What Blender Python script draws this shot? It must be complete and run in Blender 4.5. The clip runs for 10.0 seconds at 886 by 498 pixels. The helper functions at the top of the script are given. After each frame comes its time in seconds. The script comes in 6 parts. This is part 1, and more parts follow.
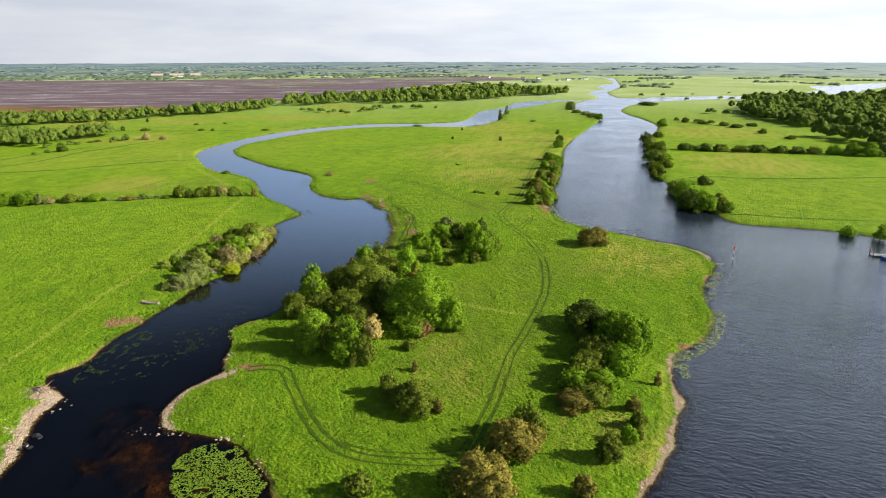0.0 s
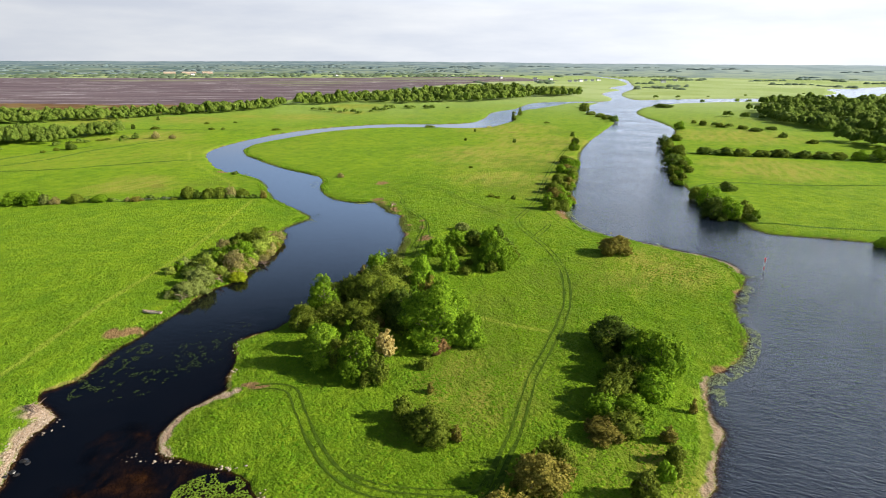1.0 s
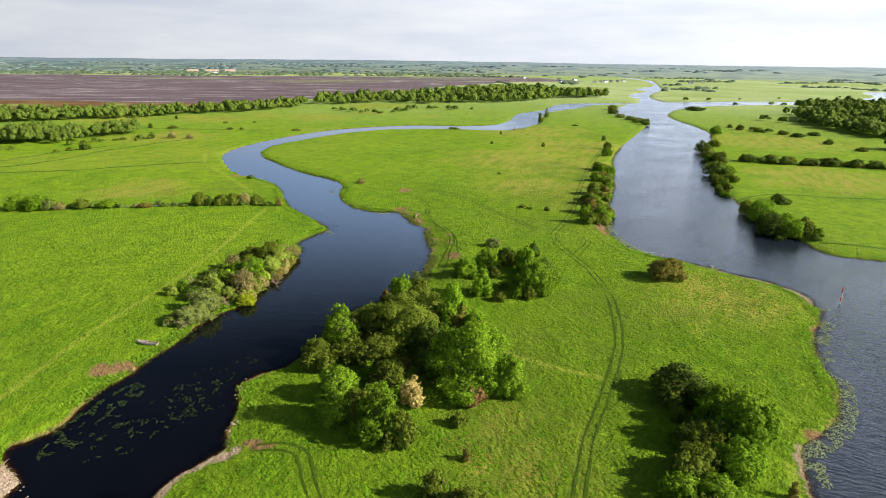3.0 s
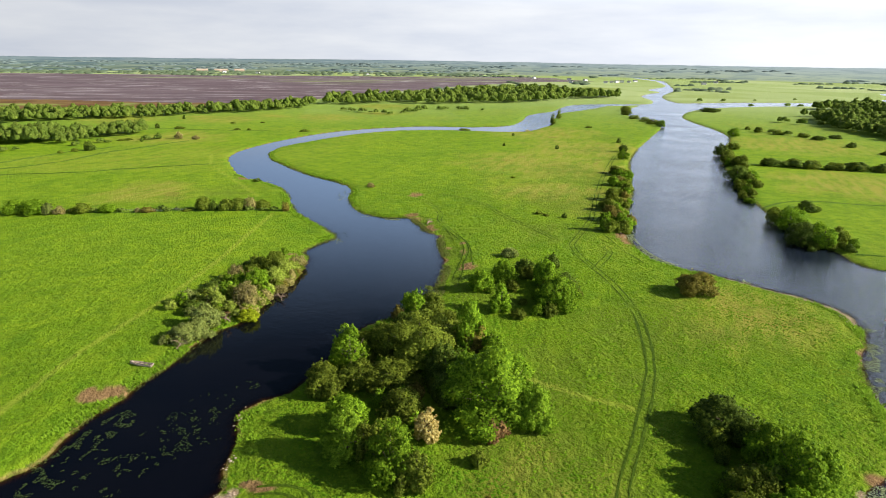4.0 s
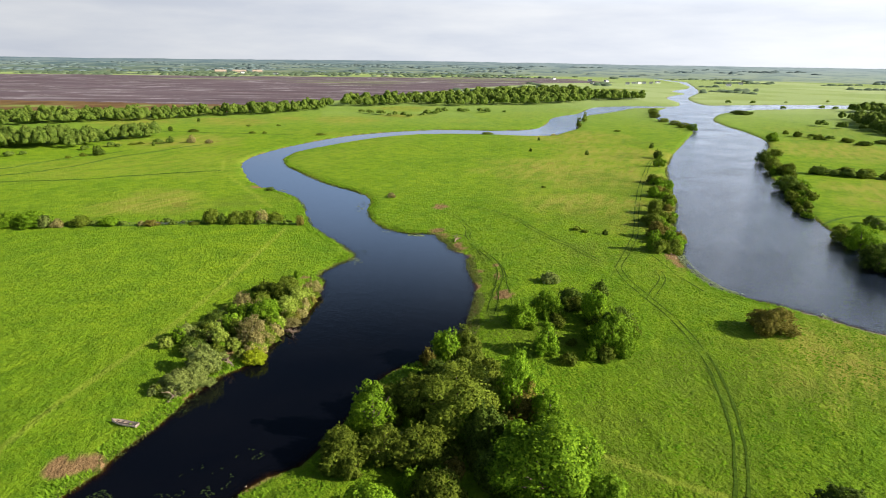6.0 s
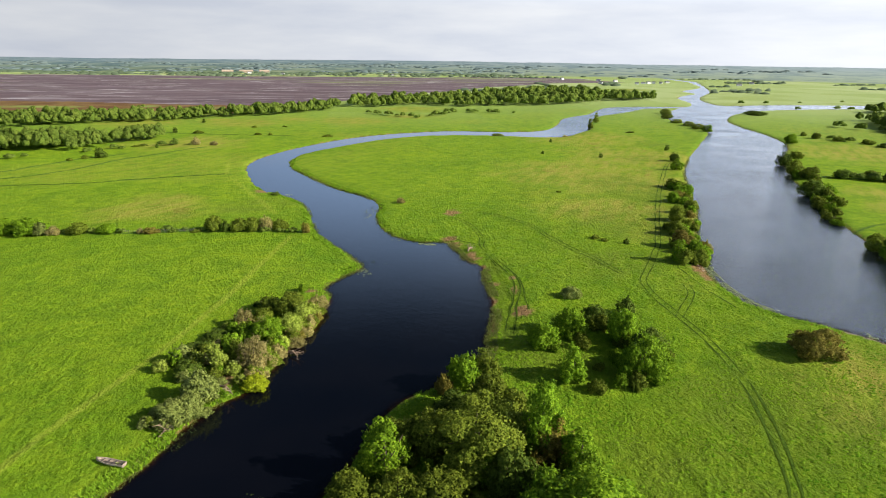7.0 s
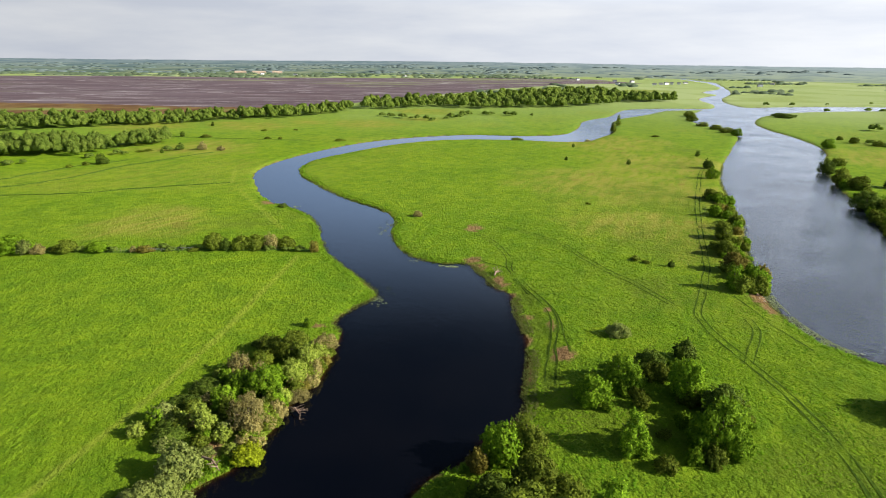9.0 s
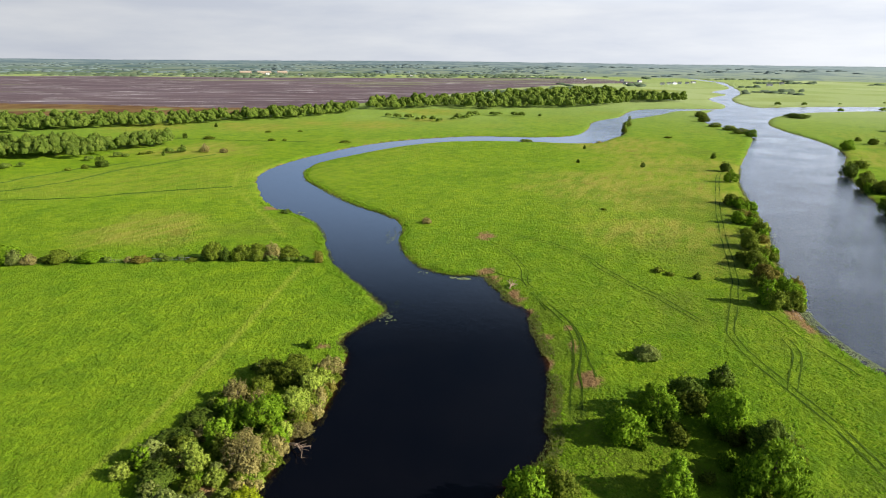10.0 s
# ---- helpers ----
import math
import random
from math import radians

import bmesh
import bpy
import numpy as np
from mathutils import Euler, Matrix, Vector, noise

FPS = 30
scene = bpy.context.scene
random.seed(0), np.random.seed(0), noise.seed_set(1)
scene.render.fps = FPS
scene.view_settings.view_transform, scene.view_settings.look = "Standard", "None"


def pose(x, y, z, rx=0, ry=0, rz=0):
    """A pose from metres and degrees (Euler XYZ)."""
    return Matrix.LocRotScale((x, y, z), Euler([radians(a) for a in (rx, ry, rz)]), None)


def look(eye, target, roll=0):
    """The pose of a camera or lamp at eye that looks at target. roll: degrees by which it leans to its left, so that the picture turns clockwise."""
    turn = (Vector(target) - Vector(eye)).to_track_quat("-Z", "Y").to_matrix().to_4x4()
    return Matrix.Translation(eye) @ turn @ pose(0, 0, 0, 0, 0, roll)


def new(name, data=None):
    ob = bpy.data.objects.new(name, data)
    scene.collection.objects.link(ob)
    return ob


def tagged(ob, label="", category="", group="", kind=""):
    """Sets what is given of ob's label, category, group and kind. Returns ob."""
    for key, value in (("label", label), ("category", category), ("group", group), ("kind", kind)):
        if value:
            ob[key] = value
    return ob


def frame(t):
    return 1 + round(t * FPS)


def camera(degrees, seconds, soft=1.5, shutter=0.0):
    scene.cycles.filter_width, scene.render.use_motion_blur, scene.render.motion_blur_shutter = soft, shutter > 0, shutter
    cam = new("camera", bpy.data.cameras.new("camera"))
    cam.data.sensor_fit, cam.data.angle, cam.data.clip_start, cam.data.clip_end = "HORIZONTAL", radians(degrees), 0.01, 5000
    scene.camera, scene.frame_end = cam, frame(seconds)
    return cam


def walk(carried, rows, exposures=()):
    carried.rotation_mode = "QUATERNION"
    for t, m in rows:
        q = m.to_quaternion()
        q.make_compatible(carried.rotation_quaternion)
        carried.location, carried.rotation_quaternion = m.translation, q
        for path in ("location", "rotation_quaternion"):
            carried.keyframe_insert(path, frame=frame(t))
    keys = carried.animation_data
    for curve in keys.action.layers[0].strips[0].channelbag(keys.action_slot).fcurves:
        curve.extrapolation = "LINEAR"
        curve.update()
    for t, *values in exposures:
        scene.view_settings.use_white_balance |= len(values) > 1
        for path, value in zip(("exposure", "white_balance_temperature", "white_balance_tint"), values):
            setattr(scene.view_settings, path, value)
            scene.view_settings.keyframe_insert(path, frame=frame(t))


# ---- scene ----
cam = camera(72.4, 10.0, 1.0)
PATH = [
    (0, (-0.06, 0.793, 59.928), (-0.078, 2.701, 59.328), 0.0),
    (0.5, (-1.046, 4.889, 59.912), (-1.079, 6.797, 59.313), 0.2),
    (1, (-2.026, 9.214, 59.902), (-2.074, 11.121, 59.302), 0.4),
    (1.5, (-2.982, 13.918, 59.871), (-3.045, 15.825, 59.271), 0.5),
    (2, (-4.0, 18.832, 59.838), (-4.078, 20.738, 59.236), 0.6),
    (2.5, (-5.108, 23.955, 59.811), (-5.202, 25.86, 59.209), 0.7),
    (4, (-8.721, 39.332, 59.838), (-8.855, 41.234, 59.235), 0.9),
    (4.5, (-10.138, 44.643, 59.791), (-10.286, 46.544, 59.189), 0.9),
    (5, (-11.697, 50.057, 59.731), (-11.856, 51.957, 59.129), 0.9),
    (5.5, (-13.264, 55.394, 59.707), (-13.437, 57.294, 59.105), 0.9),
    (7, (-17.97, 70.958, 59.723), (-18.176, 72.853, 59.121), 0.8),
    (7.5, (-19.419, 76.336, 59.74), (-19.636, 78.231, 59.137), 0.8),
    (8, (-20.839, 81.677, 59.76), (-21.067, 83.571, 59.158), 0.7),
    (8.5, (-22.263, 86.896, 59.79), (-22.501, 88.788, 59.188), 0.7),
    (9, (-23.758, 91.995, 59.823), (-24.003, 93.887, 59.222), 0.7),
    (9.5, (-25.382, 97.126, 59.83), (-25.635, 99.016, 59.227), 0.6),
    (10, (-27.042, 102.284, 59.84), (-27.303, 104.173, 59.238), 0.6),
]
walk(cam, [(t, look(eye, target, roll)) for t, eye, target, roll in PATH], [(0.0, 0.93), (5.0, 0.88), (10.0, 0.76)])

# ---- light ----
SUN_EL, SUN_AZ = 27.0, 96.0            # degrees; azimuth clockwise from +y
sun_data = bpy.data.lights.new("sun", "SUN")
sun_data.energy, sun_data.angle, sun_data.color = 5.0, radians(0.6), (1.0, 0.93, 0.80)
sun_way = Vector((math.sin(radians(SUN_AZ)) * math.cos(radians(SUN_EL)), math.cos(radians(SUN_AZ)) * math.cos(radians(SUN_EL)), math.sin(radians(SUN_EL))))
sun = new("sun", sun_data)
sun.matrix_world = look(sun_way * 500, (0, 0, 0))


def make_world():
    world = bpy.data.worlds.new("sky")
    scene.world = world
    world.use_nodes = True
    nt = world.node_tree
    nt.nodes.clear()
    N, K = nt.nodes.new, nt.links.new
    out, bg = N("ShaderNodeOutputWorld"), N("ShaderNodeBackground")
    sky = N("ShaderNodeTexSky")
    sky.sky_type, sky.sun_disc = "NISHITA", False
    sky.sun_elevation, sky.sun_rotation = radians(SUN_EL), radians(SUN_AZ)
    sky.altitude, sky.air_density, sky.dust_density, sky.ozone_density = 60, 1.1, 0.25, 3.5
    dim = N("ShaderNodeMix")
    dim.data_type, dim.blend_type = "RGBA", "MULTIPLY"
    dim.inputs[0].default_value = 1.0
    dim.inputs[7].default_value = (0.020, 0.020, 0.020, 1)
    K(sky.outputs[0], dim.inputs[6])
    # thin cloud: thick towards the horizon, broken above
    co = N("ShaderNodeTexCoord")
    sep = N("ShaderNodeSeparateXYZ")
    K(co.outputs["Generated"], sep.inputs[0])
    low = N("ShaderNodeMapRange")
    low.interpolation_type = "SMOOTHSTEP"
    low.inputs[1].default_value, low.inputs[2].default_value = 0.20, 0.45
    low.inputs[3].default_value, low.inputs[4].default_value = 1.0, 0.0
    K(sep.outputs[2], low.inputs[0])
    mp = N("ShaderNodeMapping")
    mp.inputs["Scale"].default_value = (1.6, 1.6, 9.0)
    K(co.outputs["Generated"], mp.inputs[0])
    noi = N("ShaderNodeTexNoise")
    noi.inputs["Scale"].default_value, noi.inputs["Detail"].default_value, noi.inputs["Roughness"].default_value = 2.2, 7, 0.55
    K(mp.outputs[0], noi.inputs[0])
    wisps = N("ShaderNodeMapRange")
    wisps.inputs[1].default_value, wisps.inputs[2].default_value = 0.36, 0.66
    wisps.inputs[3].default_value, wisps.inputs[4].default_value = 0.0, 1.0
    K(noi.outputs[0], wisps.inputs[0])
    tone = N("ShaderNodeMix")
    tone.data_type = "RGBA"
    tone.inputs[6].default_value = (0.338, 0.362, 0.412, 1)
    tone.inputs[7].default_value = (0.424, 0.438, 0.462, 1)
    K(wisps.outputs[0], tone.inputs[0])
    # the veil of cloud is thicker and brighter towards the sun
    dot = N("ShaderNodeVectorMath")
    dot.operation = "DOT_PRODUCT"
    dot.inputs[1].default_value = sun_way
    K(co.outputs["Generated"], dot.inputs[0])
    veil = N("ShaderNodeMapRange")
    veil.interpolation_type = "SMOOTHSTEP"
    veil.inputs[1].default_value, veil.inputs[2].default_value = -0.12, 0.48
    veil.inputs[3].default_value, veil.inputs[4].default_value = 0.0, 0.97
    K(dot.outputs["Value"], veil.inputs[0])
    high = N("ShaderNodeMapRange")
    high.interpolation_type = "SMOOTHSTEP"
    high.inputs[1].default_value, high.inputs[2].default_value = 0.25, 0.45
    high.inputs[3].default_value, high.inputs[4].default_value = 1.0, 0.05
    K(sep.outputs[2], high.inputs[0])
    thin = N("ShaderNodeMath")
    thin.operation = "MULTIPLY"
    K(veil.outputs[0], thin.inputs[0])
    K(high.outputs[0], thin.inputs[1])
    cover = N("ShaderNodeMath")
    cover.operation = "MAXIMUM"
    K(low.outputs[0], cover.inputs[0])
    K(thin.outputs[0], cover.inputs[1])
    glow = N("ShaderNodeMapRange")
    glow.inputs[1].default_value, glow.inputs[2].default_value = -0.6, 1.0
    glow.inputs[3].default_value, glow.inputs[4].default_value = 0.68, 3.8
    K(dot.outputs["Value"], glow.inputs[0])
    # higher up the cloud thins to a blue-grey
    up = N("ShaderNodeMapRange")
    up.interpolation_type = "SMOOTHSTEP"
    up.inputs[1].default_value, up.inputs[2].default_value = 0.07, 0.17
    K(sep.outputs[2], up.inputs[0])
    blue = N("ShaderNodeMix")
    blue.data_type = "RGBA"
    tint = N("ShaderNodeMix")
    tint.data_type = "RGBA"
    tint.inputs[6].default_value, tint.inputs[7].default_value = (0.235, 0.345, 0.540, 1), (0.515, 0.590, 0.715, 1)
    K(veil.outputs[0], tint.inputs[0])
    K(tint.outputs[2], blue.inputs[7])
    K(up.outputs[0], blue.inputs[0])
    K(tone.outputs[2], blue.inputs[6])
    lit = N("ShaderNodeVectorMath")
    lit.operation = "SCALE"
    K(blue.outputs[2], lit.inputs[0])
    # its brightness falls off towards the horizon
    side = N("ShaderNodeMath")
    side.operation = "MULTIPLY_ADD"
    side.inputs[1].default_value, side.inputs[2].default_value = 0.78, 0.22
    K(up.outputs[0], side.inputs[0])
    even = N("ShaderNodeMix")
    even.inputs[2].default_value = 0.98
    K(side.outputs[0], even.inputs[0])
    K(glow.outputs[0], even.inputs[3])
    K(even.outputs[0], lit.inputs["Scale"])
    mix = N("ShaderNodeMix")
    mix.data_type = "RGBA"
    K(cover.outputs[0], mix.inputs[0])
    K(dim.outputs[2], mix.inputs[6])
    K(lit.outputs[0], mix.inputs[7])
    K(mix.outputs[2], bg.inputs[0])
    bg.inputs[1].default_value = 1.0
    K(bg.outputs[0], out.inputs[0])


make_world()


# ---- materials ----
def mat_new(name):
    m = bpy.data.materials.new(name)
    m.use_nodes = True
    m.node_tree.nodes.clear()
    return m, m.node_tree.nodes.new, m.node_tree.links.new


def mixc(N, K, fac, a, b, blend="MIX"):
    """A colour mix; fac, a, b are sockets or values."""
    n = N("ShaderNodeMix")
    n.data_type, n.blend_type = "RGBA", blend
    for i, v in ((0, fac), (6, a), (7, b)):
        if hasattr(v, "links"):
            K(v, n.inputs[i])
        else:
            n.inputs[i].default_value = v if i == 0 else (*v[:3], 1)
    return n.outputs[2]


def noise_of(N, K, scale, detail=4, rough=0.55, stretch=None, turn=0.0, lo=0.35, hi=0.65):
    co = N("ShaderNodeTexCoord")
    src = co.outputs["Object"]
    if stretch:
        mp = N("ShaderNodeMapping")
        mp.vector_type = "TEXTURE"
        mp.inputs["Scale"].default_value = [1 / v if v else 1e6 for v in stretch]
        mp.inputs["Rotation"].default_value = (0, 0, radians(turn))
        K(src, mp.inputs[0])
        src = mp.outputs[0]
    n = N("ShaderNodeTexNoise")
    n.inputs["Scale"].default_value, n.inputs["Detail"].default_value, n.inputs["Roughness"].default_value = scale, detail, rough
    K(src, n.inputs[0])
    r = N("ShaderNodeMapRange")
    r.inputs[1].default_value, r.inputs[2].default_value = lo, hi
    K(n.outputs[0], r.inputs[0])
    return r.outputs[0]


def math2(N, K, op, a, b):
    n = N("ShaderNodeMath")
    n.operation, n.use_clamp = op, False
    for i, v in enumerate((a, b)):
        if hasattr(v, "links"):
            K(v, n.inputs[i])
        else:
            n.inputs[i].default_value = v
    return n.outputs[0]


def finish(N, K, color, rough=0.8, bump=None, strength=0.4, distance=0.1, metal=0.0, spec=0.3, through_light=0.0):
    out, b = N("ShaderNodeOutputMaterial"), N("ShaderNodeBsdfPrincipled")
    if hasattr(color, "links"):
        K(color, b.inputs["Base Color"])
    else:
        b.inputs["Base Color"].default_value = (*color, 1)
    if hasattr(rough, "links"):
        K(rough, b.inputs["Roughness"])
    else:
        b.inputs["Roughness"].default_value = rough
    b.inputs["Metallic"].default_value = metal
    b.inputs["Specular IOR Level"].default_value = spec
    if bump is not None:
        bp = N("ShaderNodeBump")
        bp.inputs["Strength"].default_value, bp.inputs["Distance"].default_value = strength, distance
        K(bump, bp.inputs["Height"])
        K(bp.outputs[0], b.inputs["Normal"])
    if through_light:
        tr, ms = N("ShaderNodeBsdfTranslucent"), N("ShaderNodeMixShader")
        if hasattr(color, "links"):
            K(color, tr.inputs[0])
        else:
            tr.inputs[0].default_value = (*color, 1)
        ms.inputs[0].default_value = through_light
        K(b.outputs[0], ms.inputs[1])
        K(tr.outputs[0], ms.inputs[2])
        K(ms.outputs[0], out.inputs[0])
    else:
        K(b.outputs[0], out.inputs[0])
    return b


def attr(N, name):
    n = N("ShaderNodeAttribute")
    n.attribute_name = name
    return n.outputs["Fac"]


def ground_material():
    m, N, K = mat_new("meadow_ground")
    big = noise_of(N, K, 0.018, 4)
    mid = noise_of(N, K, 0.11, 6, 0.62, lo=0.42, hi=0.60)
    tuft = noise_of(N, K, 1.1, 5, 0.62, lo=0.3, hi=0.7)
    fine = noise_of(N, K, 4.5, 4, 0.65, lo=0.3, hi=0.7)
    mottle = noise_of(N, K, 0.38, 7, 0.7, stretch=(0.8, 1.3, 1), turn=20, lo=0.42, hi=0.62)
    broad = noise_of(N, K, 0.045, 5, 0.6, stretch=(1.0, 0.55, 1), turn=-14, lo=0.42, hi=0.58)
    streak = noise_of(N, K, 0.10, 6, 0.62, stretch=(2.2, 0.5, 1), turn=-18, lo=0.42, hi=0.60)
    c = mixc(N, K, big, (0.128, 0.240, 0.008), (0.208, 0.312, 0.012))
    c = mixc(N, K, math2(N, K, "MULTIPLY", broad, 0.6), c, (0.245, 0.340, 0.014))
    # lush growth, plus a painted darkening of the near ground, where haze is thin
    c = mixc(N, K, math2(N, K, "MULTIPLY", attr(N, "lush"), 0.62), c, (0.066, 0.178, 0.006))
    c = mixc(N, K, math2(N, K, "MULTIPLY", mid, 0.62), c, (0.072, 0.160, 0.009))
    c = mixc(N, K, math2(N, K, "MULTIPLY", streak, 0.38), c, (0.255, 0.328, 0.018))
    c = mixc(N, K, math2(N, K, "MULTIPLY", tuft, 0.38), c, (0.060, 0.128, 0.010))
    c = mixc(N, K, math2(N, K, "MULTIPLY", mottle, 0.58), c, (0.060, 0.140, 0.008))
    sward = noise_of(N, K, 0.17, 9, 0.78, stretch=(1.0, 0.8, 1), turn=40, lo=0.46, hi=0.60)
    c = mixc(N, K, math2(N, K, "MULTIPLY", sward, 0.38), c, (0.235, 0.345, 0.016))
    c = mixc(N, K, math2(N, K, "MULTIPLY", fine, 0.25), c, (0.20, 0.30, 0.012))
    c = mixc(N, K, math2(N, K, "MULTIPLY", attr(N, "dry"), math2(N, K, "ADD", math2(N, K, "MULTIPLY", streak, 0.6), 0.26)), c, (0.285, 0.265, 0.048))
    rust = noise_of(N, K, 0.06, 6, 0.7, lo=0.56, hi=0.66)
    c = mixc(N, K, math2(N, K, "MULTIPLY", attr(N, "dry"), math2(N, K, "MULTIPLY", rust, 0.5)), c, (0.215, 0.150, 0.040))
    c = mixc(N, K, math2(N, K, "MULTIPLY", attr(N, "rough"), math2(N, K, "ADD", math2(N, K, "MULTIPLY", mid, 0.5), 0.3)), c, (0.125, 0.180, 0.016))
    c = mixc(N, K, math2(N, K, "MULTIPLY", attr(N, "ditch"), 0.9), c, (0.060, 0.115, 0.020))
    # far fields: distance haze put into the base colour, over the plot tones
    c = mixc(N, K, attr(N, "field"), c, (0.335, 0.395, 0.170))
    c = mixc(N, K, math2(N, K, "MULTIPLY", attr(N, "path"), 0.42), c, (0.31, 0.35, 0.045))
    c = mixc(N, K, math2(N, K, "MULTIPLY", attr(N, "track"), 0.40), c, (0.075, 0.135, 0.012))
    # peat bog: dark, drawn out in long working strips, with pools and dry lines
    strips = noise_of(N, K, 0.0028, 6, 0.65, stretch=(1.0, 4.5, 1.0), turn=6, lo=0.3, hi=0.7)
    lines = noise_of(N, K, 0.006, 4, 0.6, stretch=(0.7, 4.5, 1.0), turn=6, lo=0.575, hi=0.64)
    fine_strips = noise_of(N, K, 0.007, 6, 0.75, stretch=(0.35, 4.0, 1.0), turn=6, lo=0.35, hi=0.65)
    peat = mixc(N, K, strips, (0.105, 0.078, 0.094), (0.215, 0.168, 0.185))
    peat = mixc(N, K, math2(N, K, "MULTIPLY", fine_strips, 0.75), peat, (0.100, 0.066, 0.066))
    peat = mixc(N, K, math2(N, K, "MULTIPLY", lines, 0.45), peat, (0.30, 0.27, 0.28))
    specks = noise_of(N, K, 0.020, 5, 0.7, stretch=(0.4, 2.2, 1.0), turn=6, lo=0.575, hi=0.65)
    peat = mixc(N, K, math2(N, K, "MULTIPLY", specks, 0.85), peat, (0.52, 0.48, 0.48))
    drains = noise_of(N, K, 0.035, 4, 0.7, stretch=(0.12, 2.0, 1.0), turn=6, lo=0.5, hi=0.64)
    peat = mixc(N, K, math2(N, K, "MULTIPLY", drains, 0.55), peat, (0.050, 0.034, 0.036))
    c = mixc(N, K, attr(N, "bog"), c, peat)
    heath = noise_of(N, K, 0.03, 5, 0.6)
    c = mixc(N, K, attr(N, "heath"), c, mixc(N, K, heath, (0.115, 0.060, 0.026), (0.20, 0.13, 0.05)))
    earth = mixc(N, K, tuft, (0.30, 0.185, 0.085), (0.185, 0.112, 0.050))
    c = mixc(N, K, attr(N, "mud"), c, earth)
    pebble = noise_of(N, K, 3.5, 4, 0.7, lo=0.35, hi=0.65)
    sand = mixc(N, K, pebble, (0.27, 0.180, 0.115), (0.44, 0.325, 0.225))
    c = mixc(N, K, attr(N, "sand"), c, sand)
    bed = noise_of(N, K, 0.55, 6, 0.7, lo=0.40, hi=0.62)
    c = mixc(N, K, attr(N, "wet"), c, mixc(N, K, bed, (0.050, 0.030, 0.016), (0.150, 0.088, 0.045)))
    tussock = noise_of(N, K, 0.62, 5, 0.6, stretch=(1.25, 0.8, 1), turn=25, lo=0.38, hi=0.66)
    bump = math2(N, K, "ADD", tuft, math2(N, K, "MULTIPLY", fine, 0.5))
    bump = math2(N, K, "ADD", bump, math2(N, K, "MULTIPLY", tussock, 1.5))
    b = finish(N, K, c, 0.95, bump, 0.95, 0.32, spec=0.04)
    K(attr(N, "tussocky"), b.inputs["Normal"].links[0].from_node.inputs["Strength"])
    return m


def water_material():
    m, N, K = mat_new("river_water")
    co = N("ShaderNodeTexCoord")
    sep = N("ShaderNodeSeparateXYZ")
    K(co.outputs["Object"], sep.inputs[0])
    open_water = N("ShaderNodeMapRange")      # the wide river lies open to the wind
    open_water.interpolation_type = "SMOOTHSTEP"
    open_water.inputs[1].default_value, open_water.inputs[2].default_value = 0.0, 45.0
    open_water.inputs[3].default_value, open_water.inputs[4].default_value = 0.08, 1.0
    K(sep.outputs[0], open_water.inputs[0])
    w1 = noise_of(N, K, 1.15, 3, 0.55, stretch=(0.62, 1.45, 1), turn=-24, lo=0.2, hi=0.8)
    w2 = noise_of(N, K, 2.6, 3, 0.6, stretch=(0.55, 1.4, 1), turn=-16, lo=0.2, hi=0.8)
    gust = noise_of(N, K, 0.022, 5, 0.65, stretch=(1.2, 1.6, 1), turn=20, lo=0.3, hi=0.7)
    reach = N("ShaderNodeMapRange")           # up the river the waves are shorter and run together
    reach.inputs[1].default_value, reach.inputs[2].default_value = 150.0, 480.0
    K(sep.outputs[1], reach.inputs[0])
    w3 = noise_of(N, K, 0.34, 4, 0.6, stretch=(0.7, 1.5, 1), turn=-20, lo=0.25, hi=0.75)
    h = math2(N, K, "ADD", w1, math2(N, K, "MULTIPLY", w2, 0.35))
    h = math2(N, K, "ADD", h, math2(N, K, "MULTIPLY", w3, 0.9))
    h = math2(N, K, "MULTIPLY", h, open_water.outputs[0])
    h = math2(N, K, "MULTIPLY", h, math2(N, K, "ADD", math2(N, K, "MULTIPLY", gust, 0.45), 0.55))
    h = math2(N, K, "MULTIPLY", h, math2(N, K, "SUBTRACT", 1.0, math2(N, K, "MULTIPLY", reach.outputs[0], 0.4)))
    shine = math2(N, K, "MULTIPLY", math2(N, K, "MULTIPLY", reach.outputs[0], open_water.outputs[0]), math2(N, K, "ADD", math2(N, K, "MULTIPLY", gust, 0.12), 0.08))
    shine = math2(N, K, "ADD", shine, 0.05)
    silt = noise_of(N, K, 0.05, 4, 0.6)
    c = mixc(N, K, silt, (0.0008, 0.0009, 0.0020), (0.0018, 0.0016, 0.0026))
    c = mixc(N, K, open_water.outputs[0], c, mixc(N, K, silt, (0.008, 0.012, 0.022), (0.012, 0.017, 0.027)))
    b = finish(N, K, c, shine, h, 1.0, 0.16, spec=0.5)
    b.inputs["IOR"].default_value = 1.333
    # over the shallows the brown bed shows through the peaty water
    clear, both = N("ShaderNodeBsdfTransparent"), N("ShaderNodeMixShader")
    clear.inputs[0].default_value = (0.72, 0.58, 0.42, 1)
    out = b.outputs[0].links[0].to_node
    K(attr(N, "shallow"), both.inputs[0])
    K(b.outputs[0], both.inputs[1])
    K(clear.outputs[0], both.inputs[2])
    K(both.outputs[0], out.inputs[0])
    return m


